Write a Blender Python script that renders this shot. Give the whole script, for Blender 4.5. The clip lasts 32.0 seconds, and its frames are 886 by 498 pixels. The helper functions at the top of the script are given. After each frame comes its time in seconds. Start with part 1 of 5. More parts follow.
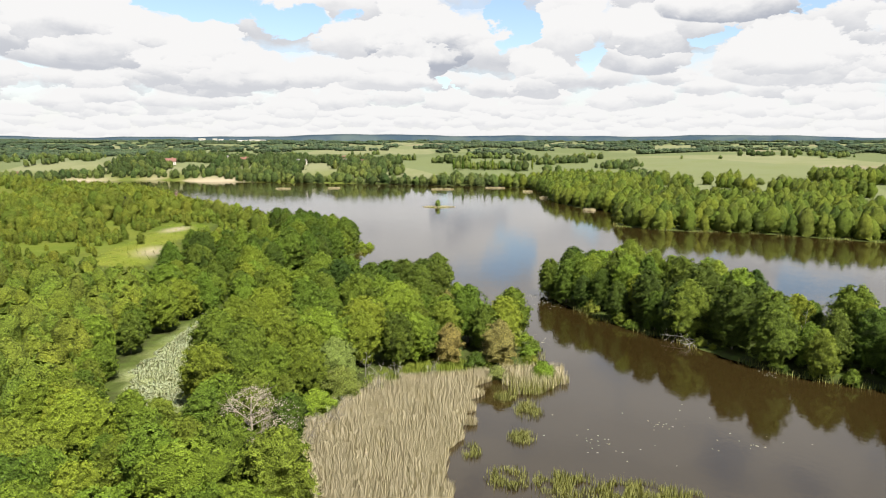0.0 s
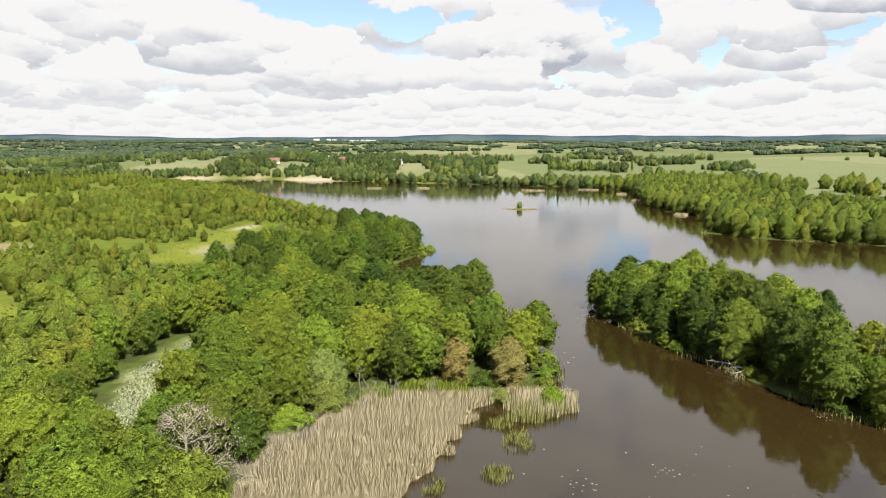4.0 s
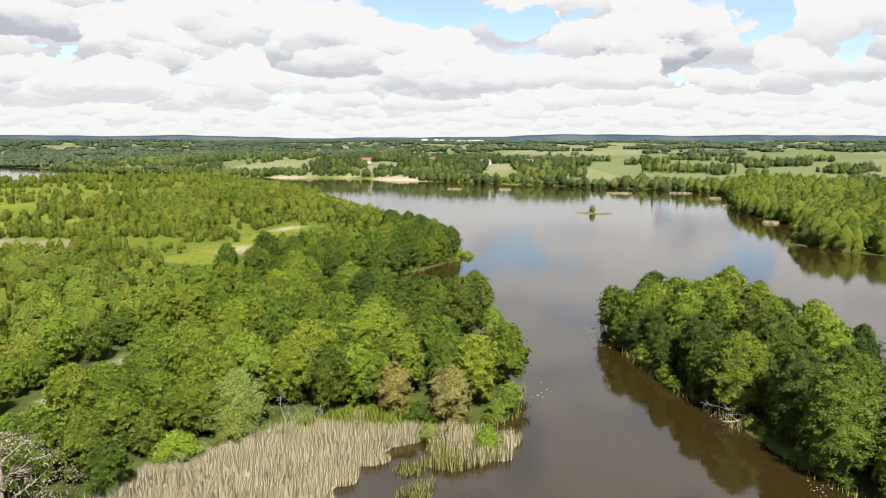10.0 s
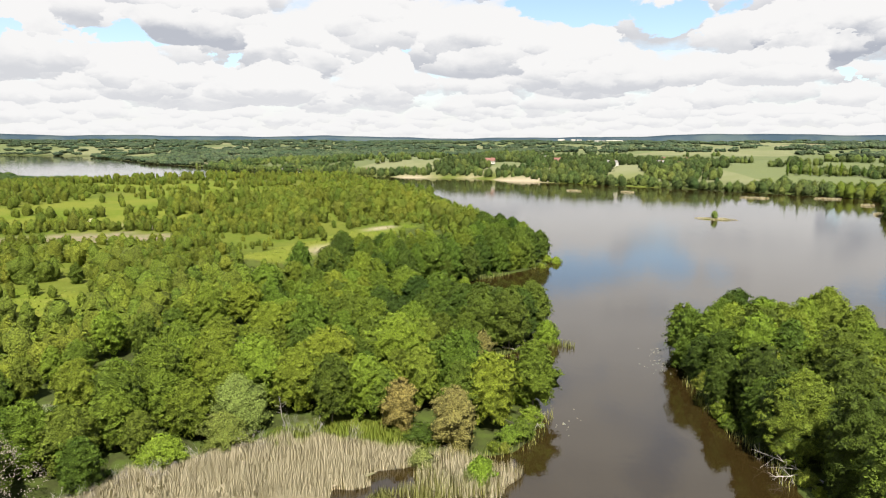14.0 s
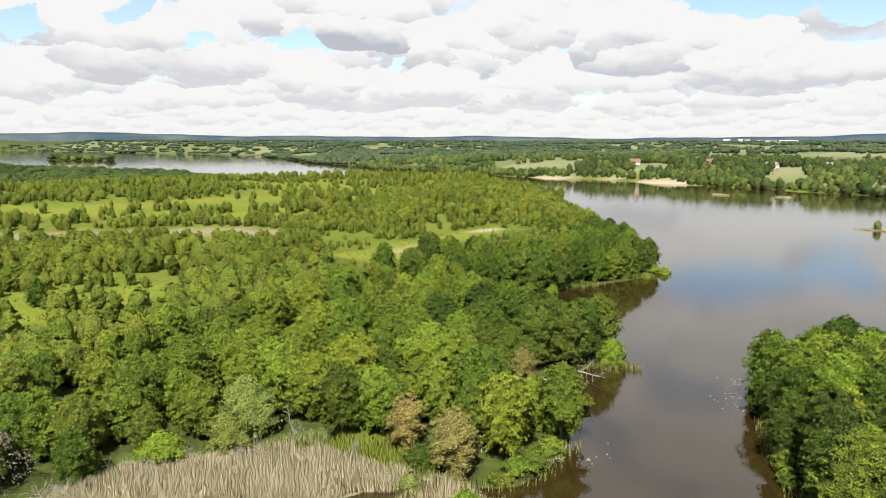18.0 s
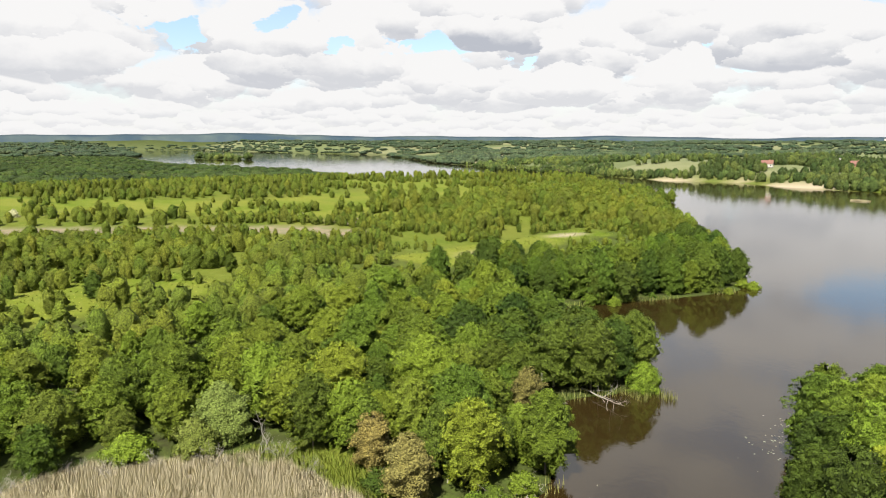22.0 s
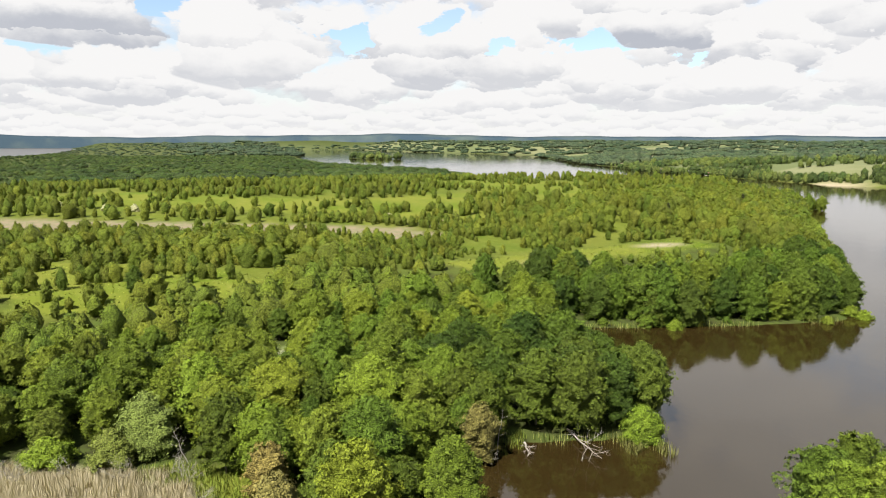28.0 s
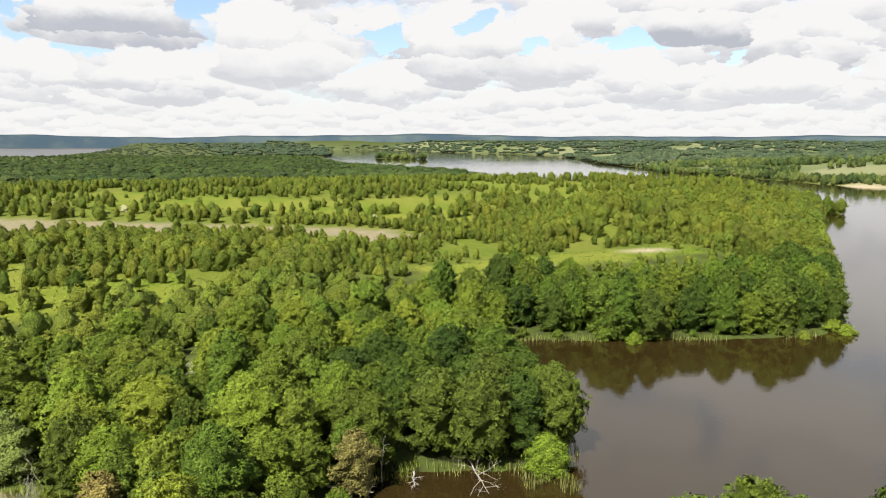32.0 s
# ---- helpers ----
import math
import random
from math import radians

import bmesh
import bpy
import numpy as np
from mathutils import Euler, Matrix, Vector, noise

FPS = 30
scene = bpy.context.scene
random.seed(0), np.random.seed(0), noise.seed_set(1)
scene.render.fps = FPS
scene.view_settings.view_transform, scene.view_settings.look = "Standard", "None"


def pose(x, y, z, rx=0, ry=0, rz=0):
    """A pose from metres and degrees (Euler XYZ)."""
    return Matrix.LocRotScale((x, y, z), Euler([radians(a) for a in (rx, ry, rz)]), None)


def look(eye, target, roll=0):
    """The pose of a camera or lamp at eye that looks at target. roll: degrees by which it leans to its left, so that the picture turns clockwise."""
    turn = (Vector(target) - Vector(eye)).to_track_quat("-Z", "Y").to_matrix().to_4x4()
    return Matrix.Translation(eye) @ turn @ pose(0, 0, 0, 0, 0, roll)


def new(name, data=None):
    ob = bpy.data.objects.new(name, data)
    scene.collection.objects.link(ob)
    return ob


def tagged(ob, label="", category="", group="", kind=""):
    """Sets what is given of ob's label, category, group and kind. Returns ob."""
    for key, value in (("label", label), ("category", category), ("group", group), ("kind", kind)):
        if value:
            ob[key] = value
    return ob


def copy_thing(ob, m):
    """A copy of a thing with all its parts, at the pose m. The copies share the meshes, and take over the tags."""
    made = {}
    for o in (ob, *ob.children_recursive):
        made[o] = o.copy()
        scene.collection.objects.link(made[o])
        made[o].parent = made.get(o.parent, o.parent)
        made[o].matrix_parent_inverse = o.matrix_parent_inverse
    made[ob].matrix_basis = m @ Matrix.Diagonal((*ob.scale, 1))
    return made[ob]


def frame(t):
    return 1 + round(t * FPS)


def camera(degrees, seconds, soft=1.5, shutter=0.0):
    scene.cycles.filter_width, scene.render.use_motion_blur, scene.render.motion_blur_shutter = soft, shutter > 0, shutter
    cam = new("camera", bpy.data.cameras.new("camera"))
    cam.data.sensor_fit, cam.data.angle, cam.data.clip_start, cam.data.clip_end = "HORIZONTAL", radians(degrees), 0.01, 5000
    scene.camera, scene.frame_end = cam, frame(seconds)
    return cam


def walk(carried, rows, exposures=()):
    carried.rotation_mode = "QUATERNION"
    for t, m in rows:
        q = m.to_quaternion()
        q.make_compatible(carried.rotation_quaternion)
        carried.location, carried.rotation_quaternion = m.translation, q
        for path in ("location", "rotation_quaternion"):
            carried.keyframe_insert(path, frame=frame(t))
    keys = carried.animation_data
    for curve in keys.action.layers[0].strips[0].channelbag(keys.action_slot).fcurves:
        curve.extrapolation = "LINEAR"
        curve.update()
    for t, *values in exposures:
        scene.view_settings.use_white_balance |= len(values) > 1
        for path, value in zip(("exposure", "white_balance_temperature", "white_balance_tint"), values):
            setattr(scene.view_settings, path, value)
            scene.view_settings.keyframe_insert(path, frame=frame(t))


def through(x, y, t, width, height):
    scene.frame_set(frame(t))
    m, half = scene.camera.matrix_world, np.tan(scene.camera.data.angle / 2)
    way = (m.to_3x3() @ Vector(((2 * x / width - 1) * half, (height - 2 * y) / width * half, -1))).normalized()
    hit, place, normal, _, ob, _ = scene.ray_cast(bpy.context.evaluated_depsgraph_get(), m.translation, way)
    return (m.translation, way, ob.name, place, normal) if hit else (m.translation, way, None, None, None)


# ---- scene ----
cam = camera(66.22, 32.0, soft=1.1)
# the drone keeps its height and its tilt; rows: seconds, metres right, metres ahead, heading
EYE, PITCH, ROLL = 45.0, -8.87, 0.07
ROWS = [
    (0.0, 0.00, -0.01, -0.45), (0.5, 2.63, 1.27, 0.96), (1.0, 5.09, 2.63, 2.40), (1.5, 7.43, 4.01, 3.76),
    (2.0, 9.75, 5.49, 5.11), (2.5, 11.98, 7.09, 6.43), (4.5, 20.93, 13.42, 8.89), (5.0, 22.96, 15.45, 8.85),
    (5.5, 25.18, 17.22, 8.81), (6.0, 27.21, 19.13, 8.79), (6.5, 29.23, 20.92, 8.95), (7.0, 31.35, 22.65, 10.26),
    (7.5, 33.55, 24.39, 11.61), (8.0, 35.69, 26.12, 12.90), (8.5, 37.76, 27.88, 14.23), (9.0, 39.86, 29.52, 15.52),
    (9.5, 41.89, 31.25, 16.81), (10.0, 43.90, 33.03, 18.02), (10.5, 45.87, 34.95, 19.17), (11.0, 47.84, 36.81, 20.33),
    (11.5, 49.82, 38.70, 21.48), (12.0, 51.63, 40.71, 22.54), (12.5, 53.41, 42.76, 23.82), (13.0, 55.01, 44.86, 25.39),
    (13.5, 56.76, 46.86, 27.31), (14.0, 58.41, 49.16, 29.55), (14.5, 60.12, 51.40, 31.51), (16.5, 66.39, 60.50, 38.10),
    (17.0, 67.81, 62.83, 39.56), (17.5, 69.20, 65.21, 41.00), (18.0, 70.51, 67.78, 42.45), (18.5, 71.69, 70.48, 44.07),
    (19.0, 72.72, 73.22, 45.79), (19.5, 73.89, 75.96, 47.51), (20.0, 75.02, 78.51, 48.69), (20.5, 75.98, 81.30, 49.93),
    (21.0, 76.98, 84.05, 51.21), (21.5, 77.84, 86.72, 52.48), (22.0, 78.69, 89.36, 53.18), (22.5, 79.50, 91.94, 53.22),
    (23.0, 80.09, 94.64, 53.89), (23.5, 80.67, 97.40, 55.94), (24.0, 81.21, 100.17, 58.16), (24.5, 81.75, 102.79, 60.40),
    (25.0, 82.32, 105.56, 62.57), (25.5, 82.71, 108.44, 64.34), (26.0, 82.82, 111.32, 65.18), (26.5, 82.88, 114.25, 65.32),
    (28.5, 83.18, 125.39, 67.48), (29.0, 83.16, 128.31, 68.78), (29.5, 83.11, 131.23, 68.80), (30.0, 83.01, 134.07, 68.82),
    (30.5, 82.88, 136.84, 68.95), (31.0, 82.81, 139.60, 68.94), (31.5, 82.62, 142.35, 68.94), (32.0, 82.54, 144.99, 68.94),
]
walk(cam, [(t, pose(x, y, EYE, 90 + PITCH, 0, yaw) @ pose(0, 0, 0, 0, 0, ROLL)) for t, x, y, yaw in ROWS], exposures=[(0.0, 1.36), (32.0, 1.36)])

# ---------------------------------------------------------------- light
SUN_AZ, SUN_EL = radians(-57.0), radians(54.0)  # the sun's side, from +x, and its height
sun_way = Vector((math.cos(SUN_AZ) * math.cos(SUN_EL), math.sin(SUN_AZ) * math.cos(SUN_EL), math.sin(SUN_EL)))
sun = new("sun", bpy.data.lights.new("sun", "SUN"))
sun.data.energy, sun.data.angle, sun.data.color = 5.0, radians(0.6), (1.0, 0.95, 0.86)
sun.matrix_world = look(sun_way * 300, (0, 0, 0))


def add(tree, kind, **values):
    """A node with its inputs or properties set."""
    n = tree.nodes.new(kind)
    for key, value in values.items():
        if key.startswith("i_"):
            n.inputs[key[2:].replace("_", " ")].default_value = value
        elif key.startswith("n_"):
            n.inputs[int(key[2:])].default_value = value
        else:
            setattr(n, key, value)
    return n


def calc(tree, op, a, b=None, c=None, clamp=False):
    n = tree.nodes.new("ShaderNodeMath")
    n.operation, n.use_clamp = op, clamp
    for k, v in enumerate((a, b, c)):
        if v is None:
            continue
        if isinstance(v, (int, float)):
            n.inputs[k].default_value = v
        else:
            tree.links.new(v, n.inputs[k])
    return n.outputs[0]


def ramp(tree, value, stops, easing="LINEAR"):
    n = tree.nodes.new("ShaderNodeValToRGB")
    n.color_ramp.interpolation = easing
    e = n.color_ramp.elements
    while len(e) < len(stops):
        e.new(0.5)
    for k, (p, c) in enumerate(stops):
        e[k].position = p
        e[k].color = (c, c, c, 1) if isinstance(c, (int, float)) else (*c, 1)
    tree.links.new(value, n.inputs[0])
    return n.outputs[0]


def mixed(tree, fac, a, b, blend="MIX"):
    n = tree.nodes.new("ShaderNodeMix")
    n.data_type, n.blend_type = "RGBA", blend
    for sock, v in ((n.inputs[0], fac), (n.inputs[6], a), (n.inputs[7], b)):
        if isinstance(v, (int, float)):
            sock.default_value = v
        elif isinstance(v, tuple):
            sock.default_value = (*v, 1)
        else:
            tree.links.new(v, sock)
    return n.outputs[2]


# cumulus sky: rows of heading (degrees left of +y), height, half width, half height
GAPS = [
    (19, 10.6, 6.5, 1.5), (11, 9.6, 4, 1.4), (31, 7.9, 2.5, 1.3), (-6, 9.6, 2.2, 2.2), (-29, 10.6, 5, 1.3),
    (-22, 7.9, 2.2, 0.7), (68, 9.3, 1.1, 1.1), (54, 7.9, 4.2, 1.3), (74.5, 8.2, 2.3, 1.2), (61, 9.6, 1.8, 1),
    (29.5, 6.5, 1.8, 1.1), (96, 8.2, 5, 2.2), (86, 10.4, 3, 1.6), (46, 6.6, 1.4, 0.6), (100, 10.5, 2, 2), (-1, 5.0, 0.9, 0.5),
]
# large heaps: heading, height of the flat base, half width, height of the top above it, how grey the base is
HEAPS = [
    (-22.8, 10.0, 6.0, 3.0, 0.95), (94.4, 8.2, 7.0, 4.0, 0.8), (34.8, 8.6, 4.6, 3.4, 0.5), (48.3, 8.6, 6.5, 4.0, 0.85), (-10.5, 8.0, 3.2, 5.0, 0.4),
    (2.1, 7.0, 4.6, 6.0, 0.95), (26.7, 6.8, 7.0, 4.4, 0.7), (-16.3, 6.8, 4.2, 3.8, 0.7), (67.6, 6.2, 5.0, 5.2, 0.6), (61.0, 6.1, 4.6, 5.0, 0.5), (82.2, 6.2, 6.6, 5.4, 0.5),
    (41.7, 6.2, 5.0, 3.6, 0.65), (-26.6, 5.5, 6.0, 3.6, 0.45), (4.5, 5.0, 5.0, 2.2, 0.4), (18.0, 4.9, 6.2, 3.7, 0.55), (-8.0, 4.8, 3.0, 3.0, 0.5),
    (53.4, 4.2, 4.0, 3.2, 0.45), (34.0, 4.2, 3.4, 3.6, 0.4), (91.2, 4.0, 5.0, 3.3, 0.5), (99.5, 4.0, 3.6, 3.2, 0.4), (43.5, 3.8, 6.0, 2.2, 0.4), (74.0, 4.0, 4.5, 2.4, 0.4),
]
HOLES = [(66.8, 9.3, 1.15, 1.2), (-12.2, 7.0, 1.0, 1.6), (62.0, 7.6, 1.2, 0.5)]
world = bpy.data.worlds.new("sky")
scene.world = world
world.use_nodes = True
wt = world.node_tree
wt.nodes.clear()
sky = add(wt, "ShaderNodeTexSky", sky_type="NISHITA", sun_disc=False, sun_elevation=SUN_EL, sun_rotation=math.pi / 2 - SUN_AZ)
coord = add(wt, "ShaderNodeTexCoord")
split = add(wt, "ShaderNodeSeparateXYZ")
wt.links.new(coord.outputs["Generated"], split.inputs[0])
dx, dy, dz = split.outputs
az = calc(wt, "MULTIPLY", calc(wt, "ARCTAN2", calc(wt, "MULTIPLY", dx, -1.0), dy), 180 / math.pi)
el = calc(wt, "MULTIPLY", calc(wt, "ARCSINE", dz), 180 / math.pi)


def puff(lift, offset, detail=7.0, rough=0.58):
    """Noise over heading and height, in three sizes: finer towards the horizon. lift: degrees by which it is read higher up."""
    got = []
    for across, up in ((13.0, 0.40), (24.0, 0.85), (46.0, 1.7)):
        v = add(wt, "ShaderNodeCombineXYZ")
        wt.links.new(calc(wt, "MULTIPLY_ADD", dx, across, offset), v.inputs[0])
        wt.links.new(calc(wt, "MULTIPLY", dy, across), v.inputs[1])
        wt.links.new(calc(wt, "MULTIPLY", calc(wt, "ADD", el, lift * 0.4 / up), up), v.inputs[2])
        n = add(wt, "ShaderNodeTexNoise", i_Scale=1.0, i_Detail=detail, i_Roughness=rough, i_Distortion=0.15)
        wt.links.new(v.outputs[0], n.inputs["Vector"])
        got.append(n.outputs[0])
    low_part = mixed(wt, ramp(wt, calc(wt, "MULTIPLY", el, 0.1, clamp=True), [(0.16, 1.0), (0.30, 0.0)]), got[1], got[2])
    return mixed(wt, ramp(wt, calc(wt, "MULTIPLY", el, 0.1, clamp=True), [(0.40, 1.0), (0.62, 0.0)]), got[0], low_part)


def blots(rows, wobble_x, wobble_y):
    """The nearness to the nearest of the given ellipses: 1 in the middle, 0 at the edge and beyond."""
    best = None
    for a, e, w, h in rows:
        u = calc(wt, "MULTIPLY", calc(wt, "ADD", wobble_x, -a), 1 / w)
        v = calc(wt, "MULTIPLY", calc(wt, "ADD", wobble_y, -e), 1 / h)
        far = calc(wt, "ADD", calc(wt, "MULTIPLY", u, u), calc(wt, "MULTIPLY", v, v))
        near = calc(wt, "SUBTRACT", 1.0, far)
        best = near if best is None else calc(wt, "MAXIMUM", best, near)
    return best


def heaps(offset):
    """Heaped clouds in three sizes: how far below the middle of its own heap a point lies (1: at the flat base), and how far from it."""
    low_down, apart = [], []
    for across, up in ((9.0, 0.34), (17.0, 0.66), (34.0, 1.35)):
        v = add(wt, "ShaderNodeCombineXYZ")
        wt.links.new(calc(wt, "MULTIPLY_ADD", dx, across, offset), v.inputs[0])
        wt.links.new(calc(wt, "MULTIPLY", dy, across), v.inputs[1])
        wt.links.new(calc(wt, "MULTIPLY", el, up), v.inputs[2])
        n = add(wt, "ShaderNodeTexNoise", i_Scale=1.7, i_Detail=5.0, i_Roughness=0.62)
        wt.links.new(v.outputs[0], n.inputs["Vector"])
        push = add(wt, "ShaderNodeVectorMath", operation="MULTIPLY_ADD")
        wt.links.new(n.outputs["Color"], push.inputs[0])
        push.inputs[1].default_value = (1.1, 1.1, 0.75)
        wt.links.new(v.outputs[0], push.inputs[2])
        cell = add(wt, "ShaderNodeTexVoronoi", feature="SMOOTH_F1", i_Scale=1.0, i_Smoothness=0.12, i_Randomness=0.95)
        wt.links.new(push.outputs[0], cell.inputs["Vector"])
        here, mid = add(wt, "ShaderNodeSeparateXYZ"), add(wt, "ShaderNodeSeparateXYZ")
        wt.links.new(push.outputs[0], here.inputs[0])
        wt.links.new(cell.outputs["Position"], mid.inputs[0])
        low_down.append(calc(wt, "SUBTRACT", mid.outputs[2], here.outputs[2]))
        apart.append(cell.outputs["Distance"])
    res = []
    for got in (low_down, apart):
        fine = mixed(wt, ramp(wt, calc(wt, "MULTIPLY", el, 0.1, clamp=True), [(0.16, 1.0), (0.30, 0.0)]), got[1], got[2])
        res.append(mixed(wt, ramp(wt, calc(wt, "MULTIPLY", el, 0.1, clamp=True), [(0.42, 1.0), (0.60, 0.0)]), got[0], fine))
    return res


def cauliflower(size, up, detail):
    """Rounded billows over heading and height, 0 to about 1."""
    v = add(wt, "ShaderNodeCombineXYZ")
    wt.links.new(calc(wt, "MULTIPLY", dx, size), v.inputs[0])
    wt.links.new(calc(wt, "MULTIPLY", dy, size), v.inputs[1])
    wt.links.new(calc(wt, "MULTIPLY", el, up), v.inputs[2])
    cell = add(wt, "ShaderNodeTexVoronoi", feature="F1", i_Scale=1.0, i_Detail=detail, i_Roughness=0.55, i_Lacunarity=2.3, normalize=True)
    wt.links.new(v.outputs[0], cell.inputs["Vector"])
    return cell.outputs["Distance"]


n_big = puff(0.0, 5.0, 3.0)
n_mid = puff(0.0, 0.0)
n_warp = puff(0.0, 9.0, 5.0)
sunk, rim = heaps(2.0)
billow = cauliflower(38.0, 0.95, 4.0)
az_w = calc(wt, "ADD", az, calc(wt, "MULTIPLY", calc(wt, "SUBTRACT", n_warp, 0.5), 9.0))
el_w = calc(wt, "ADD", el, calc(wt, "MULTIPLY", calc(wt, "SUBTRACT", n_mid, 0.5), 4.0))
gap = blots(GAPS, az_w, el_w)
# scattered clouds over the rest of the dome
open_sky = ramp(wt, calc(wt, "MULTIPLY", calc(wt, "SUBTRACT", el, 30.0), 1 / 25, clamp=True), [(0, 0.0), (1, 1.0)])
dome_gap = calc(wt, "MULTIPLY", open_sky, ramp(wt, n_big, [(0.60, 1.0), (0.70, 0.0)]))
gap_all = calc(wt, "MAXIMUM", ramp(wt, gap, [(-0.0, 0.0), (0.3, 1.0)], "EASE"), dome_gap)
thin = ramp(wt, calc(wt, "ADD", rim, calc(wt, "MULTIPLY", calc(wt, "SUBTRACT", n_mid, 0.5), -0.8)), [(0.62, 0.0), (0.85, 0.7)])
low = ramp(wt, calc(wt, "MULTIPLY", el, 1 / 6, clamp=True), [(0.25, 0.1), (1, 0.8)])
gap_all = calc(wt, "MAXIMUM", gap_all, calc(wt, "MULTIPLY", thin, low))
# a soft grey towards the flat base of each small heap
under = ramp(wt, calc(wt, "ADD", sunk, 0.5, clamp=True), [(0.42, 0.0), (0.95, 1.0)], "EASE")
dark = calc(wt, "MULTIPLY", under, calc(wt, "MULTIPLY_ADD", n_mid, 0.9, 0.02))
dark = calc(wt, "MULTIPLY", dark, ramp(wt, calc(wt, "MULTIPLY", el, 1 / 6, clamp=True), [(0.05, 0.25), (0.5, 0.8), (1, 1.0)]))
dark = calc(wt, "MULTIPLY", dark, ramp(wt, calc(wt, "MULTIPLY", el, 1 / 40, clamp=True), [(0.3, 1.0), (0.42, 0.4)]))
# the large heaps in front of them, rounded on top and flat below
lump = calc(wt, "ADD", calc(wt, "MULTIPLY", billow, -1.6), calc(wt, "MULTIPLY", n_mid, -4.4))
az_h = calc(wt, "ADD", az, calc(wt, "MULTIPLY", calc(wt, "SUBTRACT", n_warp, 0.5), 8.0))
el_h = calc(wt, "SUBTRACT", el, calc(wt, "ADD", lump, 2.7))
el_b = calc(wt, "ADD", el, calc(wt, "MULTIPLY", calc(wt, "SUBTRACT", n_warp, 0.5), 1.6))
ruffle = calc(wt, "ADD", calc(wt, "MULTIPLY", under, 0.55), calc(wt, "MULTIPLY_ADD", n_mid, 1.8, -0.9))
for a_, e_, w_, h_, g_ in HEAPS:
    u = calc(wt, "MULTIPLY_ADD", az_h, 1.14 / w_, -1.14 * a_ / w_)
    top_v = calc(wt, "MULTIPLY_ADD", el_h, 1 / h_, -e_ / h_)
    low_v = calc(wt, "MULTIPLY_ADD", el_b, -2.6 / h_, 2.6 * e_ / h_)
    v = calc(wt, "MAXIMUM", top_v, low_v)
    v = calc(wt, "MAXIMUM", v, 0.0)
    far = calc(wt, "MULTIPLY_ADD", u, u, calc(wt, "MULTIPLY", v, v))
    here = ramp(wt, calc(wt, "SUBTRACT", 1.0, far, clamp=True), [(0.0, 0.0), (0.16, 1.0)], "EASE")
    grey = calc(wt, "MULTIPLY_ADD", calc(wt, "SUBTRACT", el_b, e_), -1 / (0.62 * h_), ruffle)
    grey = ramp(wt, calc(wt, "ADD", grey, 0.35, clamp=True), [(0.0, 0.0), (1.0, g_)], "EASE")
    dark = calc(wt, "ADD", calc(wt, "MULTIPLY", dark, calc(wt, "SUBTRACT", 1.0, here)), calc(wt, "MULTIPLY", grey, here))
    gap_all = calc(wt, "MULTIPLY", gap_all, calc(wt, "SUBTRACT", 1.0, here))
gap_all = calc(wt, "MAXIMUM", gap_all, ramp(wt, blots(HOLES, az_h, el_w), [(0.05, 0.0), (0.5, 0.9)], "EASE"))
body = mixed(wt, dark, (1.0, 0.99, 0.985), (0.47, 0.50, 0.575))
clouds = add(wt, "ShaderNodeBackground", i_Strength=0.366)
wt.links.new(body, clouds.inputs[0])
clear = add(wt, "ShaderNodeBackground", i_Strength=0.075)
wt.links.new(sky.outputs[0], clear.inputs[0])
both = add(wt, "ShaderNodeMixShader")
wt.links.new(gap_all, both.inputs[0])
wt.links.new(clouds.outputs[0], both.inputs[1])
wt.links.new(clear.outputs[0], both.inputs[2])
out = add(wt, "ShaderNodeOutputWorld")
wt.links.new(both.outputs[0], out.inputs[0])


# ---------------------------------------------------------------- materials
def material(name):
    m = bpy.data.materials.new(name)
    m.use_nodes = True
    t = m.node_tree
    b = t.nodes["Principled BSDF"]
    return m, t, b


def world_noise(t, scale, detail=3.0, rough=0.55, vector=None):
    n = add(t, "ShaderNodeTexNoise", i_Scale=scale, i_Detail=detail, i_Roughness=rough)
    t.links.new(vector or add(t, "ShaderNodeNewGeometry").outputs["Position"], n.inputs["Vector"])
    return n.outputs[0]


LEAFY = {}  # the closed leafy surface that goes with each kind of leaf sprays


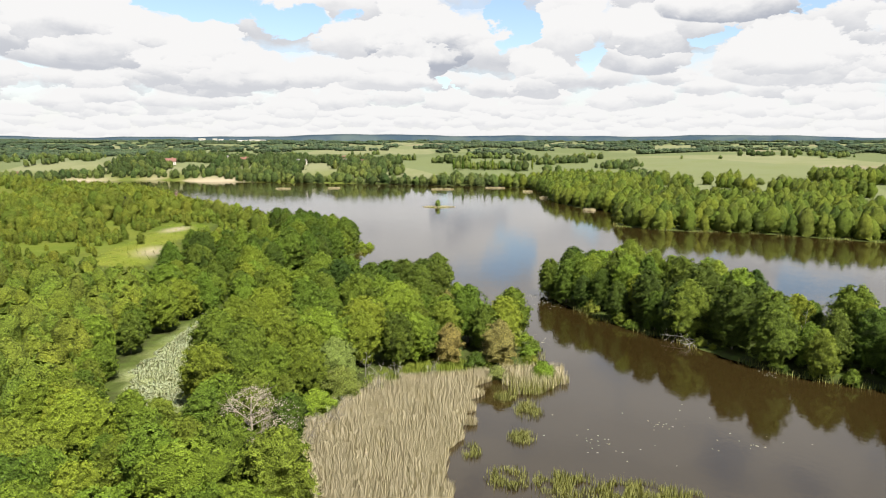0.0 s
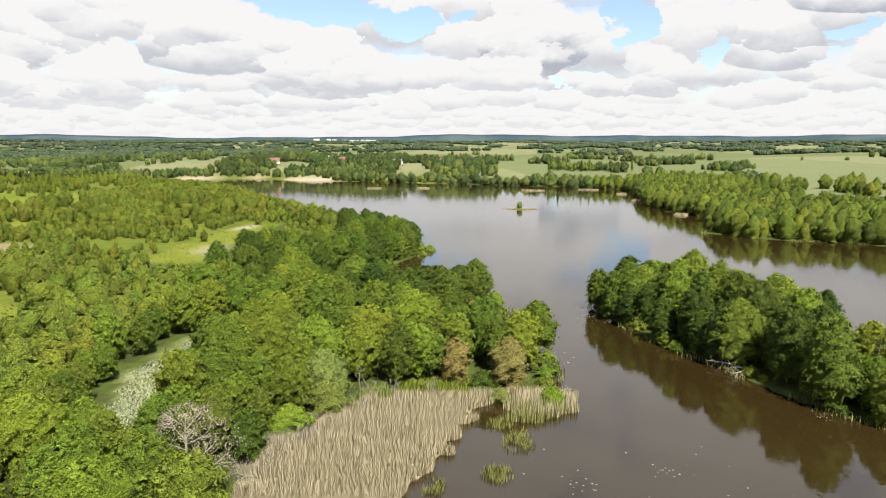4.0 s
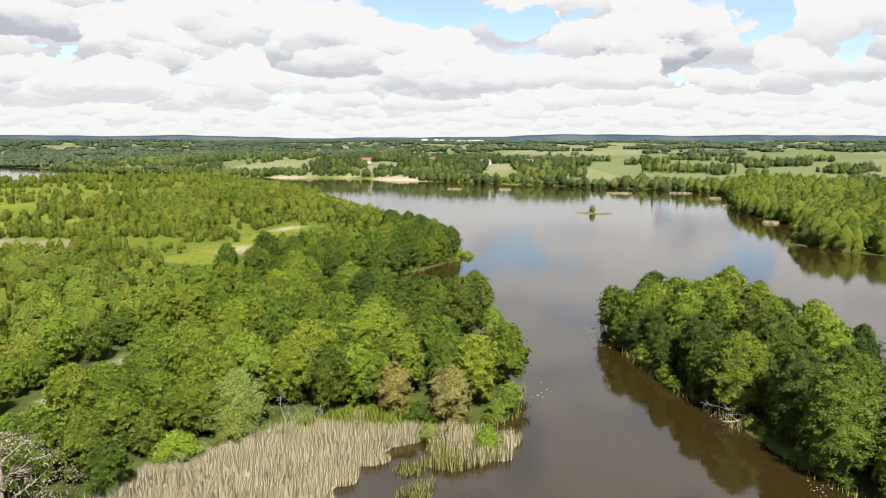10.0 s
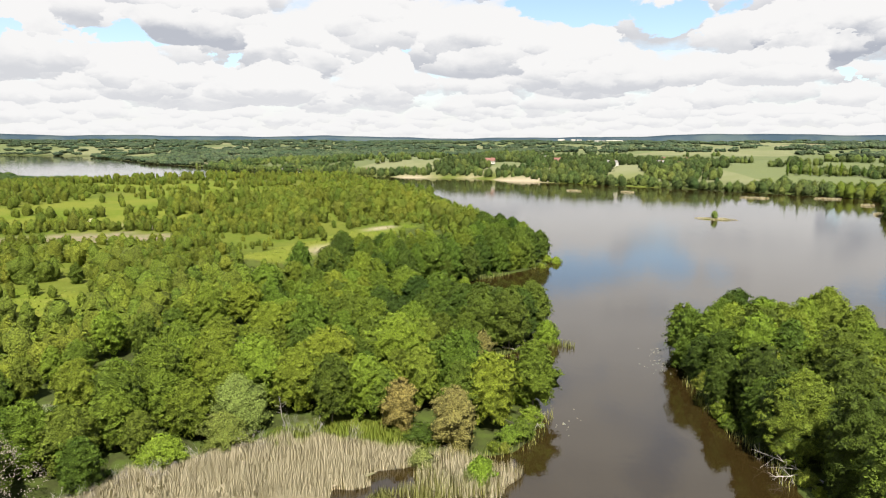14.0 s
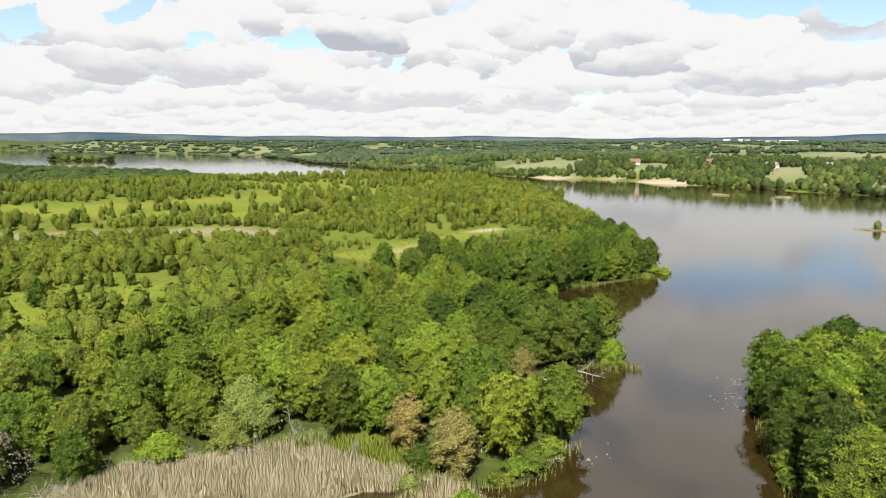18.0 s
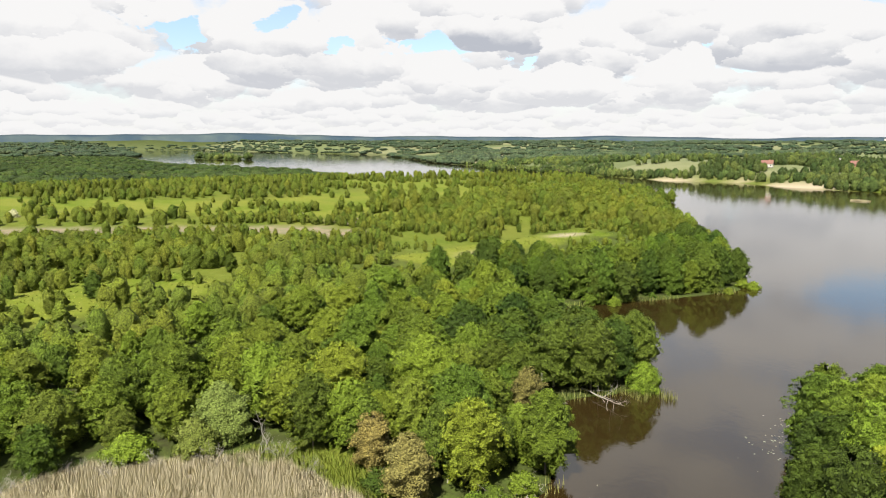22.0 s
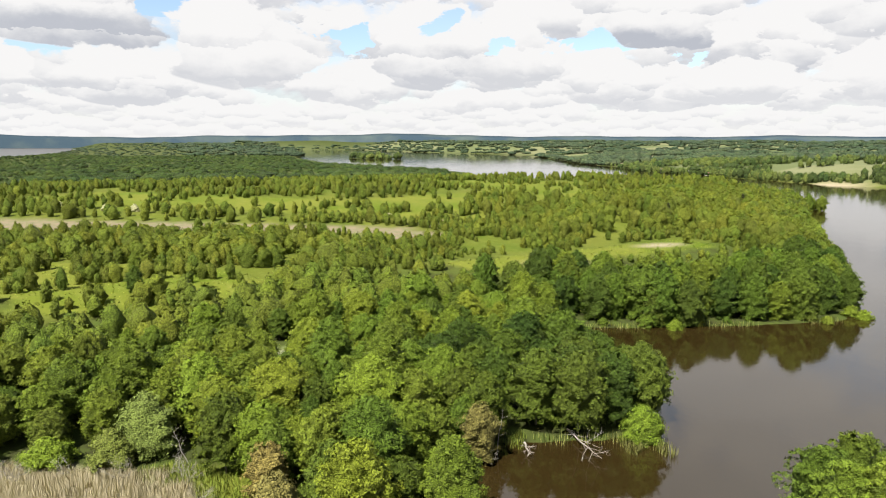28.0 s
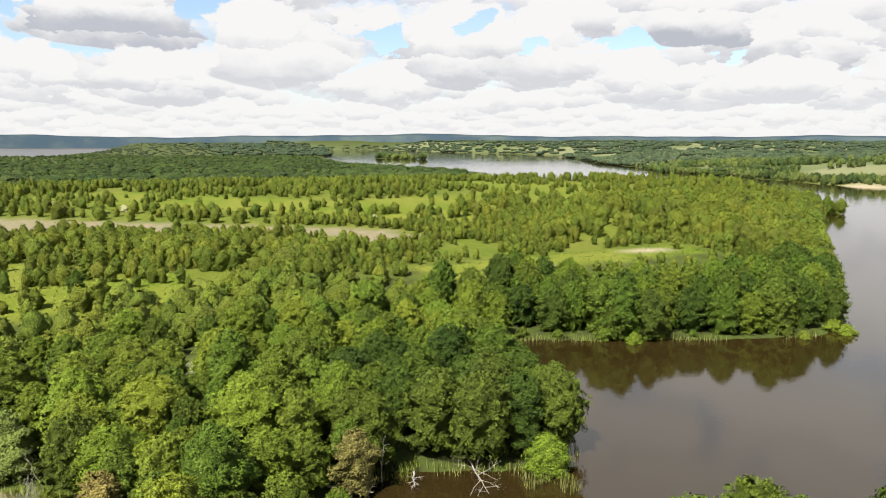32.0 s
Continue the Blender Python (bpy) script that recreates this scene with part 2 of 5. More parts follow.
def foliage(name, dull, fresh, joined=False, through=0.04, vary=True, cut=0.0, rough=0.35):
    """Leaves: two greens mixed by tree, by branch and by leaf, part of the light coming through. cut: single leaves of a spray, so many to the metre.
    Makes two surfaces: the loose sprays, and the closed mass of leaves behind them, which is rough by that many metres."""
    dull, fresh = tuple(0.88 * v for v in dull), tuple(0.88 * v for v in fresh)
    for closed in (False, True):
        m, t, b = material(name + ("_mass" if closed else ""))
        if joined:
            one = add(t, "ShaderNodeAttribute", attribute_name="tint").outputs["Fac"]
        else:
            one = add(t, "ShaderNodeObjectInfo").outputs["Random"]
        n1 = world_noise(t, 0.35, 2.0)
        fac = calc(t, "MULTIPLY_ADD", one, 0.85, 0.03)
        if not closed:
            fac = calc(t, "ADD", fac, calc(t, "MULTIPLY", add(t, "ShaderNodeNewGeometry").outputs["Random Per Island"], 0.14))
        fac = calc(t, "ADD", fac, calc(t, "MULTIPLY", calc(t, "SUBTRACT", n1, 0.52), 0.55), clamp=True)
        col = mixed(t, fac, dull, fresh)
        if vary:  # some trees lean to olive, some to a colder green
            other = calc(t, "FRACT", calc(t, "MULTIPLY", one, 7.31))
            col = mixed(t, 1.0, col, ramp(t, other, [(0.0, (1.12, 1.0, 1.0)), (0.35, (1.0, 1.0, 1.0)), (0.7, (0.86, 0.97, 1.0)), (1.0, (1.03, 0.94, 1.15))]), "MULTIPLY")
        b.inputs["Roughness"].default_value = 0.7
        b.inputs["Specular IOR Level"].default_value = 0.12
        tr = add(t, "ShaderNodeBsdfTranslucent")
        mx = add(t, "ShaderNodeMixShader", n_0=through)
        last = mx
        if cut:
            where = add(t, "ShaderNodeTexCoord").outputs["Object"]
            vo = add(t, "ShaderNodeTexVoronoi", i_Scale=cut)
            t.links.new(where, vo.inputs["Vector"])
            one_leaf = add(t, "ShaderNodeSeparateColor")
            t.links.new(vo.outputs["Color"], one_leaf.inputs[0])
            col = mixed(t, 1.0, col, ramp(t, one_leaf.outputs[0], [(0.0, 0.55), (1.0, 1.42)]), "MULTIPLY")
            if closed:
                bp = add(t, "ShaderNodeBump", i_Strength=1.0, i_Distance=rough)
                bp.invert = True
                t.links.new(calc(t, "MULTIPLY_ADD", one_leaf.outputs[1], 0.5, vo.outputs["Distance"]), bp.inputs["Height"])
                t.links.new(bp.outputs[0], b.inputs["Normal"])
            else:
                gone = ramp(t, calc(t, "ADD", vo.outputs["Distance"], calc(t, "MULTIPLY", one_leaf.outputs[1], 0.22)), [(0.56, 0.0), (0.60, 1.0)], "CONSTANT")
                hole = add(t, "ShaderNodeBsdfTransparent")
                last = add(t, "ShaderNodeMixShader")
                t.links.new(gone, last.inputs[0])
                t.links.new(mx.outputs[0], last.inputs[1])
                t.links.new(hole.outputs[0], last.inputs[2])
        t.links.new(col, b.inputs["Base Color"])
        t.links.new(mixed(t, 1.0, col, (1.25, 1.2, 0.5), "MULTIPLY"), tr.inputs[0])
        t.links.new(b.outputs[0], mx.inputs[1])
        t.links.new(tr.outputs[0], mx.inputs[2])
        t.links.new(last.outputs[0], t.nodes["Material Output"].inputs[0])
        if closed:
            LEAFY[loose.name] = m
        loose = loose if closed else m
    return loose


def plain(name, a, b_, scale, rough=0.85, bump=0.0, detail=4.0):
    """A surface of two tones in a noise of that scale, with fine relief."""
    m, t, b = material(name)
    co = add(t, "ShaderNodeTexCoord").outputs["Object"]
    n = world_noise(t, scale, detail, 0.6, co)
    t.links.new(mixed(t, ramp(t, n, [(0.3, 0.0), (0.7, 1.0)]), a, b_), b.inputs["Base Color"])
    b.inputs["Roughness"].default_value = rough
    if bump:
        bp = add(t, "ShaderNodeBump", i_Strength=bump, i_Distance=0.05)
        t.links.new(world_noise(t, scale * 4, 4.0, 0.6, co), bp.inputs["Height"])
        t.links.new(bp.outputs[0], b.inputs["Normal"])
    return m


ALDER = ((0.050, 0.080, 0.008), (0.150, 0.198, 0.016))
MAPLE = ((0.030, 0.056, 0.006), (0.112, 0.158, 0.013))
BIRCH = ((0.088, 0.120, 0.014), (0.172, 0.203, 0.024))
WILLOW = ((0.104, 0.136, 0.024), (0.160, 0.190, 0.042))
m_alder = foliage("alder_leaves", *ALDER, cut=6.0)
m_maple = foliage("maple_leaves", *MAPLE, cut=5.2)
m_birch = foliage("birch_leaves", *BIRCH, cut=6.0)
m_willow = foliage("willow_leaves", *WILLOW, cut=4.5)
m_lime = foliage("young_willow_leaves", (0.112, 0.162, 0.013), (0.158, 0.208, 0.018), cut=4.5)
m_russet = foliage("russet_leaves", (0.146, 0.124, 0.032), (0.196, 0.165, 0.048), cut=4.5)
m_spruce = foliage("spruce_needles", (0.015, 0.024, 0.008), (0.031, 0.037, 0.012), through=0.1)
m_alder_j = foliage("alder_leaves_mass", (0.052, 0.078, 0.009), (0.130, 0.162, 0.016), joined=True, cut=3.2)
# a darker copy of the alder leaves, shade painted into the green
m_alder_shaded = foliage("shaded_alder_leaves", (0.028, 0.050, 0.006), (0.078, 0.112, 0.010), cut=6.0)
m_birch_j = foliage("birch_leaves_mass", *BIRCH, joined=True, through=0.3, cut=4.0, rough=0.25)
m_wood_j = foliage("woodland_leaves_mass", (0.034, 0.058, 0.014), (0.125, 0.158, 0.034), joined=True, cut=1.6, rough=0.8)
# western wood: greens darkened to paint a cloud's shadow over it
m_cloud_shade_j = foliage("cloud_shaded_leaves", (0.024, 0.044, 0.010), (0.066, 0.098, 0.018), joined=True, through=0.1, cut=0.8, rough=1.5)
# far leaves: paler and bluer, distance haze mixed into both greens
m_hazy_j = foliage("hazy_woodland_leaves", (0.034, 0.056, 0.028), (0.080, 0.106, 0.044), joined=True, cut=0.35, rough=2.5)
m_bark = plain("bark", (0.068, 0.058, 0.044), (0.136, 0.119, 0.095), 3.0, bump=0.4)
m_dead = plain("bleached_dead_wood", (0.204, 0.184, 0.156), (0.326, 0.299, 0.265), 4.0, bump=0.3)
m_twig = plain("grey_twigs", (0.170, 0.142, 0.108), (0.250, 0.212, 0.165), 2.0)
m_reed = foliage("dry_reed_stems", (0.50, 0.435, 0.29), (0.64, 0.565, 0.39), joined=True, through=0.3, vary=False)
m_reed_green = foliage("green_reed_stems", (0.20, 0.215, 0.055), (0.33, 0.33, 0.11), joined=True, through=0.3, vary=False)
m_grass = foliage("tall_grass_blades", (0.150, 0.197, 0.020), (0.211, 0.252, 0.034), joined=True)
m_flower = foliage("white_flower_heads", (0.33, 0.37, 0.20), (0.47, 0.50, 0.33), joined=True, through=0.2)
m_lily = foliage("lily_pads", (0.136, 0.136, 0.088), (0.245, 0.245, 0.184), joined=True, through=0.0)
m_wall = plain("plastered_wall", (0.422, 0.394, 0.340), (0.503, 0.476, 0.422), 1.0)
m_wall2 = plain("brick_wall", (0.245, 0.116, 0.075), (0.299, 0.156, 0.102), 2.0)
m_roof = plain("red_tiled_roof", (0.115, 0.052, 0.038), (0.160, 0.075, 0.055), 1.5, bump=0.3)
m_roof2 = plain("grey_roof", (0.136, 0.129, 0.122), (0.204, 0.190, 0.184), 1.5, bump=0.3)
m_glass, t_, b_ = material("window_glass")
b_.inputs["Base Color"].default_value, b_.inputs["Roughness"].default_value = (0.02, 0.025, 0.03, 1), 0.05

# lake water: peaty brown under a smooth surface with faint ripples
m_water, t_, b_ = material("peaty_lake_water")
w1 = world_noise(t_, 0.02, 4.0)
t_.links.new(mixed(t_, ramp(t_, w1, [(0.35, 0.0), (0.65, 1.0)]), (0.0150, 0.0096, 0.0026), (0.0195, 0.0128, 0.0040)), b_.inputs["Base Color"])
b_.inputs["Roughness"].default_value, b_.inputs["IOR"].default_value = 0.045, 1.6
bp_ = add(t_, "ShaderNodeBump", i_Strength=0.055, i_Distance=0.25)
t_.links.new(calc(t_, "ADD", world_noise(t_, 0.9, 3.0), calc(t_, "MULTIPLY", world_noise(t_, 0.12, 2.0), 1.6)), bp_.inputs["Height"])
t_.links.new(bp_.outputs[0], b_.inputs["Normal"])

# ground: woodland floor, meadow, fen, sand and far fields by what grows where
m_ground, t_, b_ = material("ground_cover")
att = {k: add(t_, "ShaderNodeAttribute", attribute_name=k).outputs["Fac"] for k in ("meadow", "bare", "fen", "field", "bloom")}
n_l, n_s, n_f = world_noise(t_, 0.03, 4.0), world_noise(t_, 0.25, 5.0, 0.65), world_noise(t_, 1.6, 5.0, 0.7)
floor_c = mixed(t_, ramp(t_, n_s, [(0.35, 0.0), (0.65, 1.0)]), (0.027, 0.029, 0.011), (0.051, 0.071, 0.014))
grass_c = mixed(t_, ramp(t_, n_l, [(0.35, 0.0), (0.6, 1.0)]), (0.072, 0.104, 0.008), (0.118, 0.128, 0.019))
grass_c = mixed(t_, ramp(t_, n_s, [(0.48, 0.0), (0.78, 0.6)]), grass_c, (0.165, 0.162, 0.042))
grass_c = mixed(t_, ramp(t_, n_f, [(0.3, 0.5), (0.6, 0.0)]), grass_c, (0.052, 0.080, 0.010))
cells = add(t_, "ShaderNodeTexVoronoi", i_Scale=0.0042, i_Randomness=0.9)
mp = add(t_, "ShaderNodeMapping")
mp.inputs["Scale"].default_value, mp.inputs["Rotation"].default_value = (1.0, 0.55, 0.0), (0, 0, 0.5)
t_.links.new(add(t_, "ShaderNodeNewGeometry").outputs["Position"], mp.inputs[0])
t_.links.new(mp.outputs[0], cells.inputs["Vector"])
sepc = add(t_, "ShaderNodeSeparateColor")
t_.links.new(cells.outputs["Color"], sepc.inputs[0])
# far crops and grass, their blue raised to paint in the haze
hazy_field_c = ramp(t_, sepc.outputs[0], [(0.0, (0.084, 0.100, 0.044)), (0.3, (0.112, 0.124, 0.060)), (0.55, (0.136, 0.140, 0.074)), (0.8, (0.096, 0.112, 0.050)), (0.93, (0.160, 0.142, 0.088))], "CONSTANT")
hazy_field_c = mixed(t_, ramp(t_, n_l, [(0.4, 0.0), (0.7, 0.6)]), hazy_field_c, (0.099, 0.112, 0.041))
c_ = mixed(t_, att["meadow"], floor_c, grass_c)
c_ = mixed(t_, att["field"], c_, hazy_field_c)
c_ = mixed(t_, att["fen"], c_, mixed(t_, ramp(t_, n_s, [(0.4, 0.0), (0.62, 1.0)]), (0.170, 0.136, 0.092), (0.122, 0.122, 0.061)))
c_ = mixed(t_, calc(t_, "MULTIPLY", att["bloom"], ramp(t_, n_f, [(0.42, 0.35), (0.6, 1.0)])), c_, (0.31, 0.34, 0.20))
c_ = mixed(t_, att["bare"], c_, mixed(t_, n_f, (0.231, 0.190, 0.129), (0.313, 0.265, 0.190)))
t_.links.new(c_, b_.inputs["Base Color"])
b_.inputs["Roughness"].default_value, b_.inputs["Specular IOR Level"].default_value = 0.95, 0.05
bp_ = add(t_, "ShaderNodeBump", i_Strength=0.6, i_Distance=0.25)
t_.links.new(calc(t_, "ADD", n_s, n_f), bp_.inputs["Height"])
t_.links.new(bp_.outputs[0], b_.inputs["Normal"])

# ---------------------------------------------------------------- plan
LAKE = [
    (-30, -300), (-18, -40), (-15, 20), (-16, 60), (-20, 93), (-22, 100), (-19, 109), (-15, 116), (-13, 121), (-5, 126), (3, 128.5), (14, 131), (21, 135), (22, 142),
    (20, 151), (15, 157), (7, 160), (-2, 164), (-2, 171), (1, 179), (4, 187), (2, 196), (-12, 202), (-35, 204), (-54, 207), (-54, 214),
    (-48, 228), (-43, 243), (-37, 258), (-33, 274), (-31, 285), (-35, 296), (-46, 308), (-66, 333), (-92, 362), (-125, 398),
    (-160, 438), (-205, 490), (-228, 520), (-238, 545), (-262, 560), (-300, 597), (-350, 622), (-415, 630),
]
LAKE_FAR = [
    (-470, 585), (-505, 510), (-555, 470), (-640, 485), (-760, 540), (-900, 590), (-1150, 545), (-1440, 510), (-1990, 565), (-2600, 690), (-3800, 910), (-4250, 1060), (-4200, 1290), (-3500, 1365),
    (-3000, 1340), (-2500, 1400), (-2100, 1430), (-1500, 1150), (-1180, 1000), (-940, 925), (-800, 850), (-640, 850), (-500, 812), (-420, 800), (-345, 825),
    (-253, 788), (-178, 783), (-77, 752), (15, 729), (88, 697), (96, 660), (90, 526), (98, 479), (116, 446), (98, 368),
    (123, 348), (156, 342), (203, 306), (260, 270), (330, 220), (420, 100), (450, -100), (400, -300),
]
ISLAND = [
    (32, 200), (36, 186), (45, 164), (55, 151), (62, 136), (70, 126), (81, 119), (96, 108), (112, 98), (128, 92), (130, 102), (112, 118),
    (98, 131), (86, 147), (79, 164), (73, 184), (67, 203), (58, 213), (44, 215), (35, 209),
]
ISLET = [(-11, 482), (-4, 477), (6, 476), (13, 483), (4, 489), (-5, 488)]
FAR_ISLAND = [(-1900, 655), (-1690, 735), (-1740, 800), (-1960, 715)]
HIGH_LAKE = [(-2121, -693), (-2048, -551), (-1938, -460), (-1810, -324), (-1906, -274), (-1825, -189), (-1912, -153), (-2328, -135), (-3878, -176), (-4999, -314), (-5226, -628), (-5499, -1008), (-5071, -1377), (-5451, -1938)]
REEDS = [(-15, 40), (-16, 60), (-20, 93), (-22, 100), (-19, 109), (-15, 116), (-13, 121), (-5, 126), (3, 128), (11, 129), (8, 122), (6, 112), (5, 103), (1, 94), (2, 82), (1, 40)]
REEDS_TIP = [(11, 131), (14, 131), (25, 131), (25, 124), (19, 117), (13, 118)]
BLOOM = [(-58, 174), (-60, 157), (-60, 131), (-56, 117), (-47, 101), (-42, 100), (-47, 124), (-55, 169)]
GLADE = [(-114, 204), (-119, 262), (-126, 320), (-106, 320), (-103, 250), (-97, 220)]
LEA = [(-165, 85), (-117, 80), (-97, 98), (-94, 125), (-101, 156), (-125, 146), (-150, 130)]
FEN = [(-335, 10), (-304, 55), (-272, 106), (-245, 148), (-196, 226), (-168, 240), (-160, 216), (-186, 200), (-222, 140), (-236, 61), (-250, 10)]
PASTURE = [(-365, 40), (-425, 102), (-330, 190), (-300, 230), (-330, 330), (-460, 340), (-450, 400), (-365, 480), (-240, 385), (-200, 320), (-190, 255), (-215, 230), (-290, 135)]

# houses: place, heading, length, width, wall height, kind
HOUSES = [
    (-352, 905, 20, 13, 9, 4.0, 0), (-176, 885, -10, 13, 8, 3.6, 1), (-96, 905, 15, 12, 9, 3.6, 0), (-262, 930, 35, 12, 9, 3.5, 2), (-222, 960, -25, 11, 8, 3.4, 0),
    (-142, 1030, 8, 22, 10, 4.5, 0), (-116, 1034, 80, 14, 9, 4.0, 2), (-300, 985, 60, 12, 9, 3.6, 1), (-128, 930, 50, 11, 8, 3.2, 1),
]


def sided(poly, x, y):
    """The distance to a closed outline, positive inside."""
    p = np.array(poly, float)
    q = np.roll(p, -1, 0)
    best, inside = np.full(x.shape, 1e9), np.zeros(x.shape, bool)
    for (ax, ay), (bx, by) in zip(p, q):
        ex, ey = bx - ax, by - ay
        s = np.clip(((x - ax) * ex + (y - ay) * ey) / (ex * ex + ey * ey), 0, 1)
        best = np.minimum(best, np.hypot(x - ax - s * ex, y - ay - s * ey))
        cross = (ay > y) != (by > y)
        if ey:
            inside ^= cross & (x < ax + (y - ay) * ex / ey)
    return np.where(inside, best, -best)


def waves(x, y, size, seed=0.0):
    """A cheap smooth noise, about -1 to 1."""
    k = 2 * math.pi / size
    a = np.sin(k * x * 0.9 + 1.7 * np.sin(k * y * 0.6 + seed) + seed * 3.1)
    b = np.sin(k * y * 1.1 + 1.5 * np.sin(k * x * 0.7 + seed * 2) + seed * 1.3)
    c = np.sin(k * (x + y) * 0.63 + 2.1 * np.sin(k * (x - y) * 0.41 + seed * 0.7))
    return (a + b + c) / 3


def step(x, a, b):
    s = np.clip((x - a) / (b - a), 0, 1)
    return s * s * (3 - 2 * s)


def shore(x, y):
    """The distance to the waterline, positive on land."""
    wob = waves(x, y, 14, 0.4) * 1.0 + waves(x, y, 60, 1.0) * 1.2
    d = -sided(LAKE + LAKE_FAR, x, y)
    d = np.maximum(d, sided(ISLAND, x, y))
    d = np.maximum(d, sided(ISLET, x, y))
    d = np.maximum(d, sided(FAR_ISLAND, x, y))
    return d + wob * np.clip(np.abs(d) / 6, 0.2, 1)


def height(x, y, d=None):
    d = shore(x, y) if d is None else d
    r = np.hypot(x + 50, y - 150)
    west = step(-x, 30, 60) * step(720 - y, 0, 60)
    inland = 1.0 + 6.0 * step(-x, 82, 112) + 1.5 * step(-x, 130, 210) + 4.5 * step(-x + 0.62 * (y - 130) - 30, 215, 300) + 0.8 * waves(x, y, 170, 2.0) * step(-x, 120, 200) - 10.5 * step(-x, 430, 640)
    inland = inland - 0.6 * step(sided(FEN, x, y), -6, 6) + np.interp(r, [0, 2300, 3200, 4700, 5600], [0, 0, 14, 40, 46])
    far = np.interp(r, [0, 300, 620, 720, 850, 1000, 1500, 2000, 3000, 4000, 4700, 5600], [1.5, 4, 7, 15, 18, 20, 25, 31, 40, 48, 54, 56])
    flat_w = np.interp(-x, [450, 900], [0, 1]) * np.interp(r, [1900, 3000], [1, 0])
    far = far * (1 - 0.62 * flat_w)  # low country round the western water
    far = far + waves(x, y, 900, 3.0) * np.clip(r / 300, 0, 8) * (1 - 0.6 * flat_w) + waves(x, y, 340, 5.0) * np.clip(r / 700, 0, 4) * (1 - 0.6 * flat_w)
    h = west * inland + (1 - west) * far
    tarn = sided(HIGH_LAKE, x, y)  # the upper lake lies higher
    h = h + (np.where(tarn > 0, 6.0, 10.6) - h) * step(tarn, -200, -20)
    land = 0.25 + (h - 0.25) * step(d, 0, np.clip(20 + r * 0.09, 20, 420)) + 0.15 * waves(x, y, 9, 0.2) * step(d, 2, 9)
    land = np.where(d < 6, np.minimum(land, 0.1 + 0.25 * np.maximum(d, 0)), land)
    bed = np.maximum(sided(REEDS, x, y), sided(REEDS_TIP, x, y) - 2)
    z = np.where(d > 0, land, np.maximum(d * 0.25, -2.5))
    return np.where((bed > 0) & (z < 0.1), 0.07 + 0.02 * waves(x, y, 5, 0.3) - 0.12 * step(-bed, -1.5, 0), z)


def mesh_of(name, verts, faces, mats, tint=None, normals=None, smooth=False, second=None):
    """A mesh from arrays; faces all of one size, or a list of two arrays (threes and fours)."""
    me = bpy.data.meshes.new(name)
    groups = faces if isinstance(faces, list) else [faces]
    groups = [np.asarray(f, np.int32) for f in groups if len(f)]
    loops = np.concatenate([f.ravel() for f in groups])
    sizes = np.concatenate([np.full(len(f), f.shape[1], np.int32) for f in groups])
    starts = np.concatenate([[0], np.cumsum(sizes)[:-1]]).astype(np.int32)
    me.vertices.add(len(verts))
    me.vertices.foreach_set("co", np.asarray(verts, np.float32).ravel())
    me.loops.add(len(loops))
    me.loops.foreach_set("vertex_index", loops)
    me.polygons.add(len(sizes))
    me.polygons.foreach_set("loop_start", starts)
    me.polygons.foreach_set("loop_total", sizes)
    if smooth or normals is not None:
        me.polygons.foreach_set("use_smooth", np.ones(len(sizes), bool))
    if second is not None:  # faces that take the second material
        me.polygons.foreach_set("material_index", np.asarray(second, np.int32))
    for m in mats if isinstance(mats, (list, tuple)) else [mats]:
        me.materials.append(m)
    if tint is not None:
        me.attributes.new("tint", "FLOAT", "POINT").data.foreach_set("value", np.asarray(tint, np.float32))
    me.update(calc_edges=True)
    if normals is not None:
        me.normals_split_custom_set_from_vertices(np.asarray(normals, np.float32))
    return me


def part(name, me, parent, label=""):
    """Links a mesh as one part under a thing."""
    ob = new(name, me)
    ob.parent = parent
    return tagged(ob, label)


# ---------------------------------------------------------------- ground and water
def spread(centre, core, step_size, reach, growth=1.075):
    half = list(np.arange(0, core, step_size))
    s = step_size
    while half[-1] < reach:
        s *= growth
        half.append(half[-1] + s)
    half = np.array(half)
    return centre + np.concatenate([-half[:0:-1], half])


gx, gy = spread(-45, 190, 2.6, 4900), spread(165, 170, 2.6, 4900)
X, Y = np.meshgrid(gx, gy)
D = shore(X, Y)
Z = height(X, Y, D)
nx, ny = len(gx), len(gy)
idx = np.arange(nx * ny).reshape(ny, nx)
quads = np.stack([idx[:-1, :-1], idx[:-1, 1:], idx[1:, 1:], idx[1:, :-1]], -1).reshape(-1, 4)
me = mesh_of("ground", np.stack([X, Y, Z], -1).reshape(-1, 3), quads, m_ground, smooth=True)
R0 = np.hypot(X + 50, Y - 150)


def soft(poly, w=5.0):
    return step(sided(poly, X, Y) + 2.5 * waves(X, Y, 17, 0.9), -w * 0.4, w * 0.6)


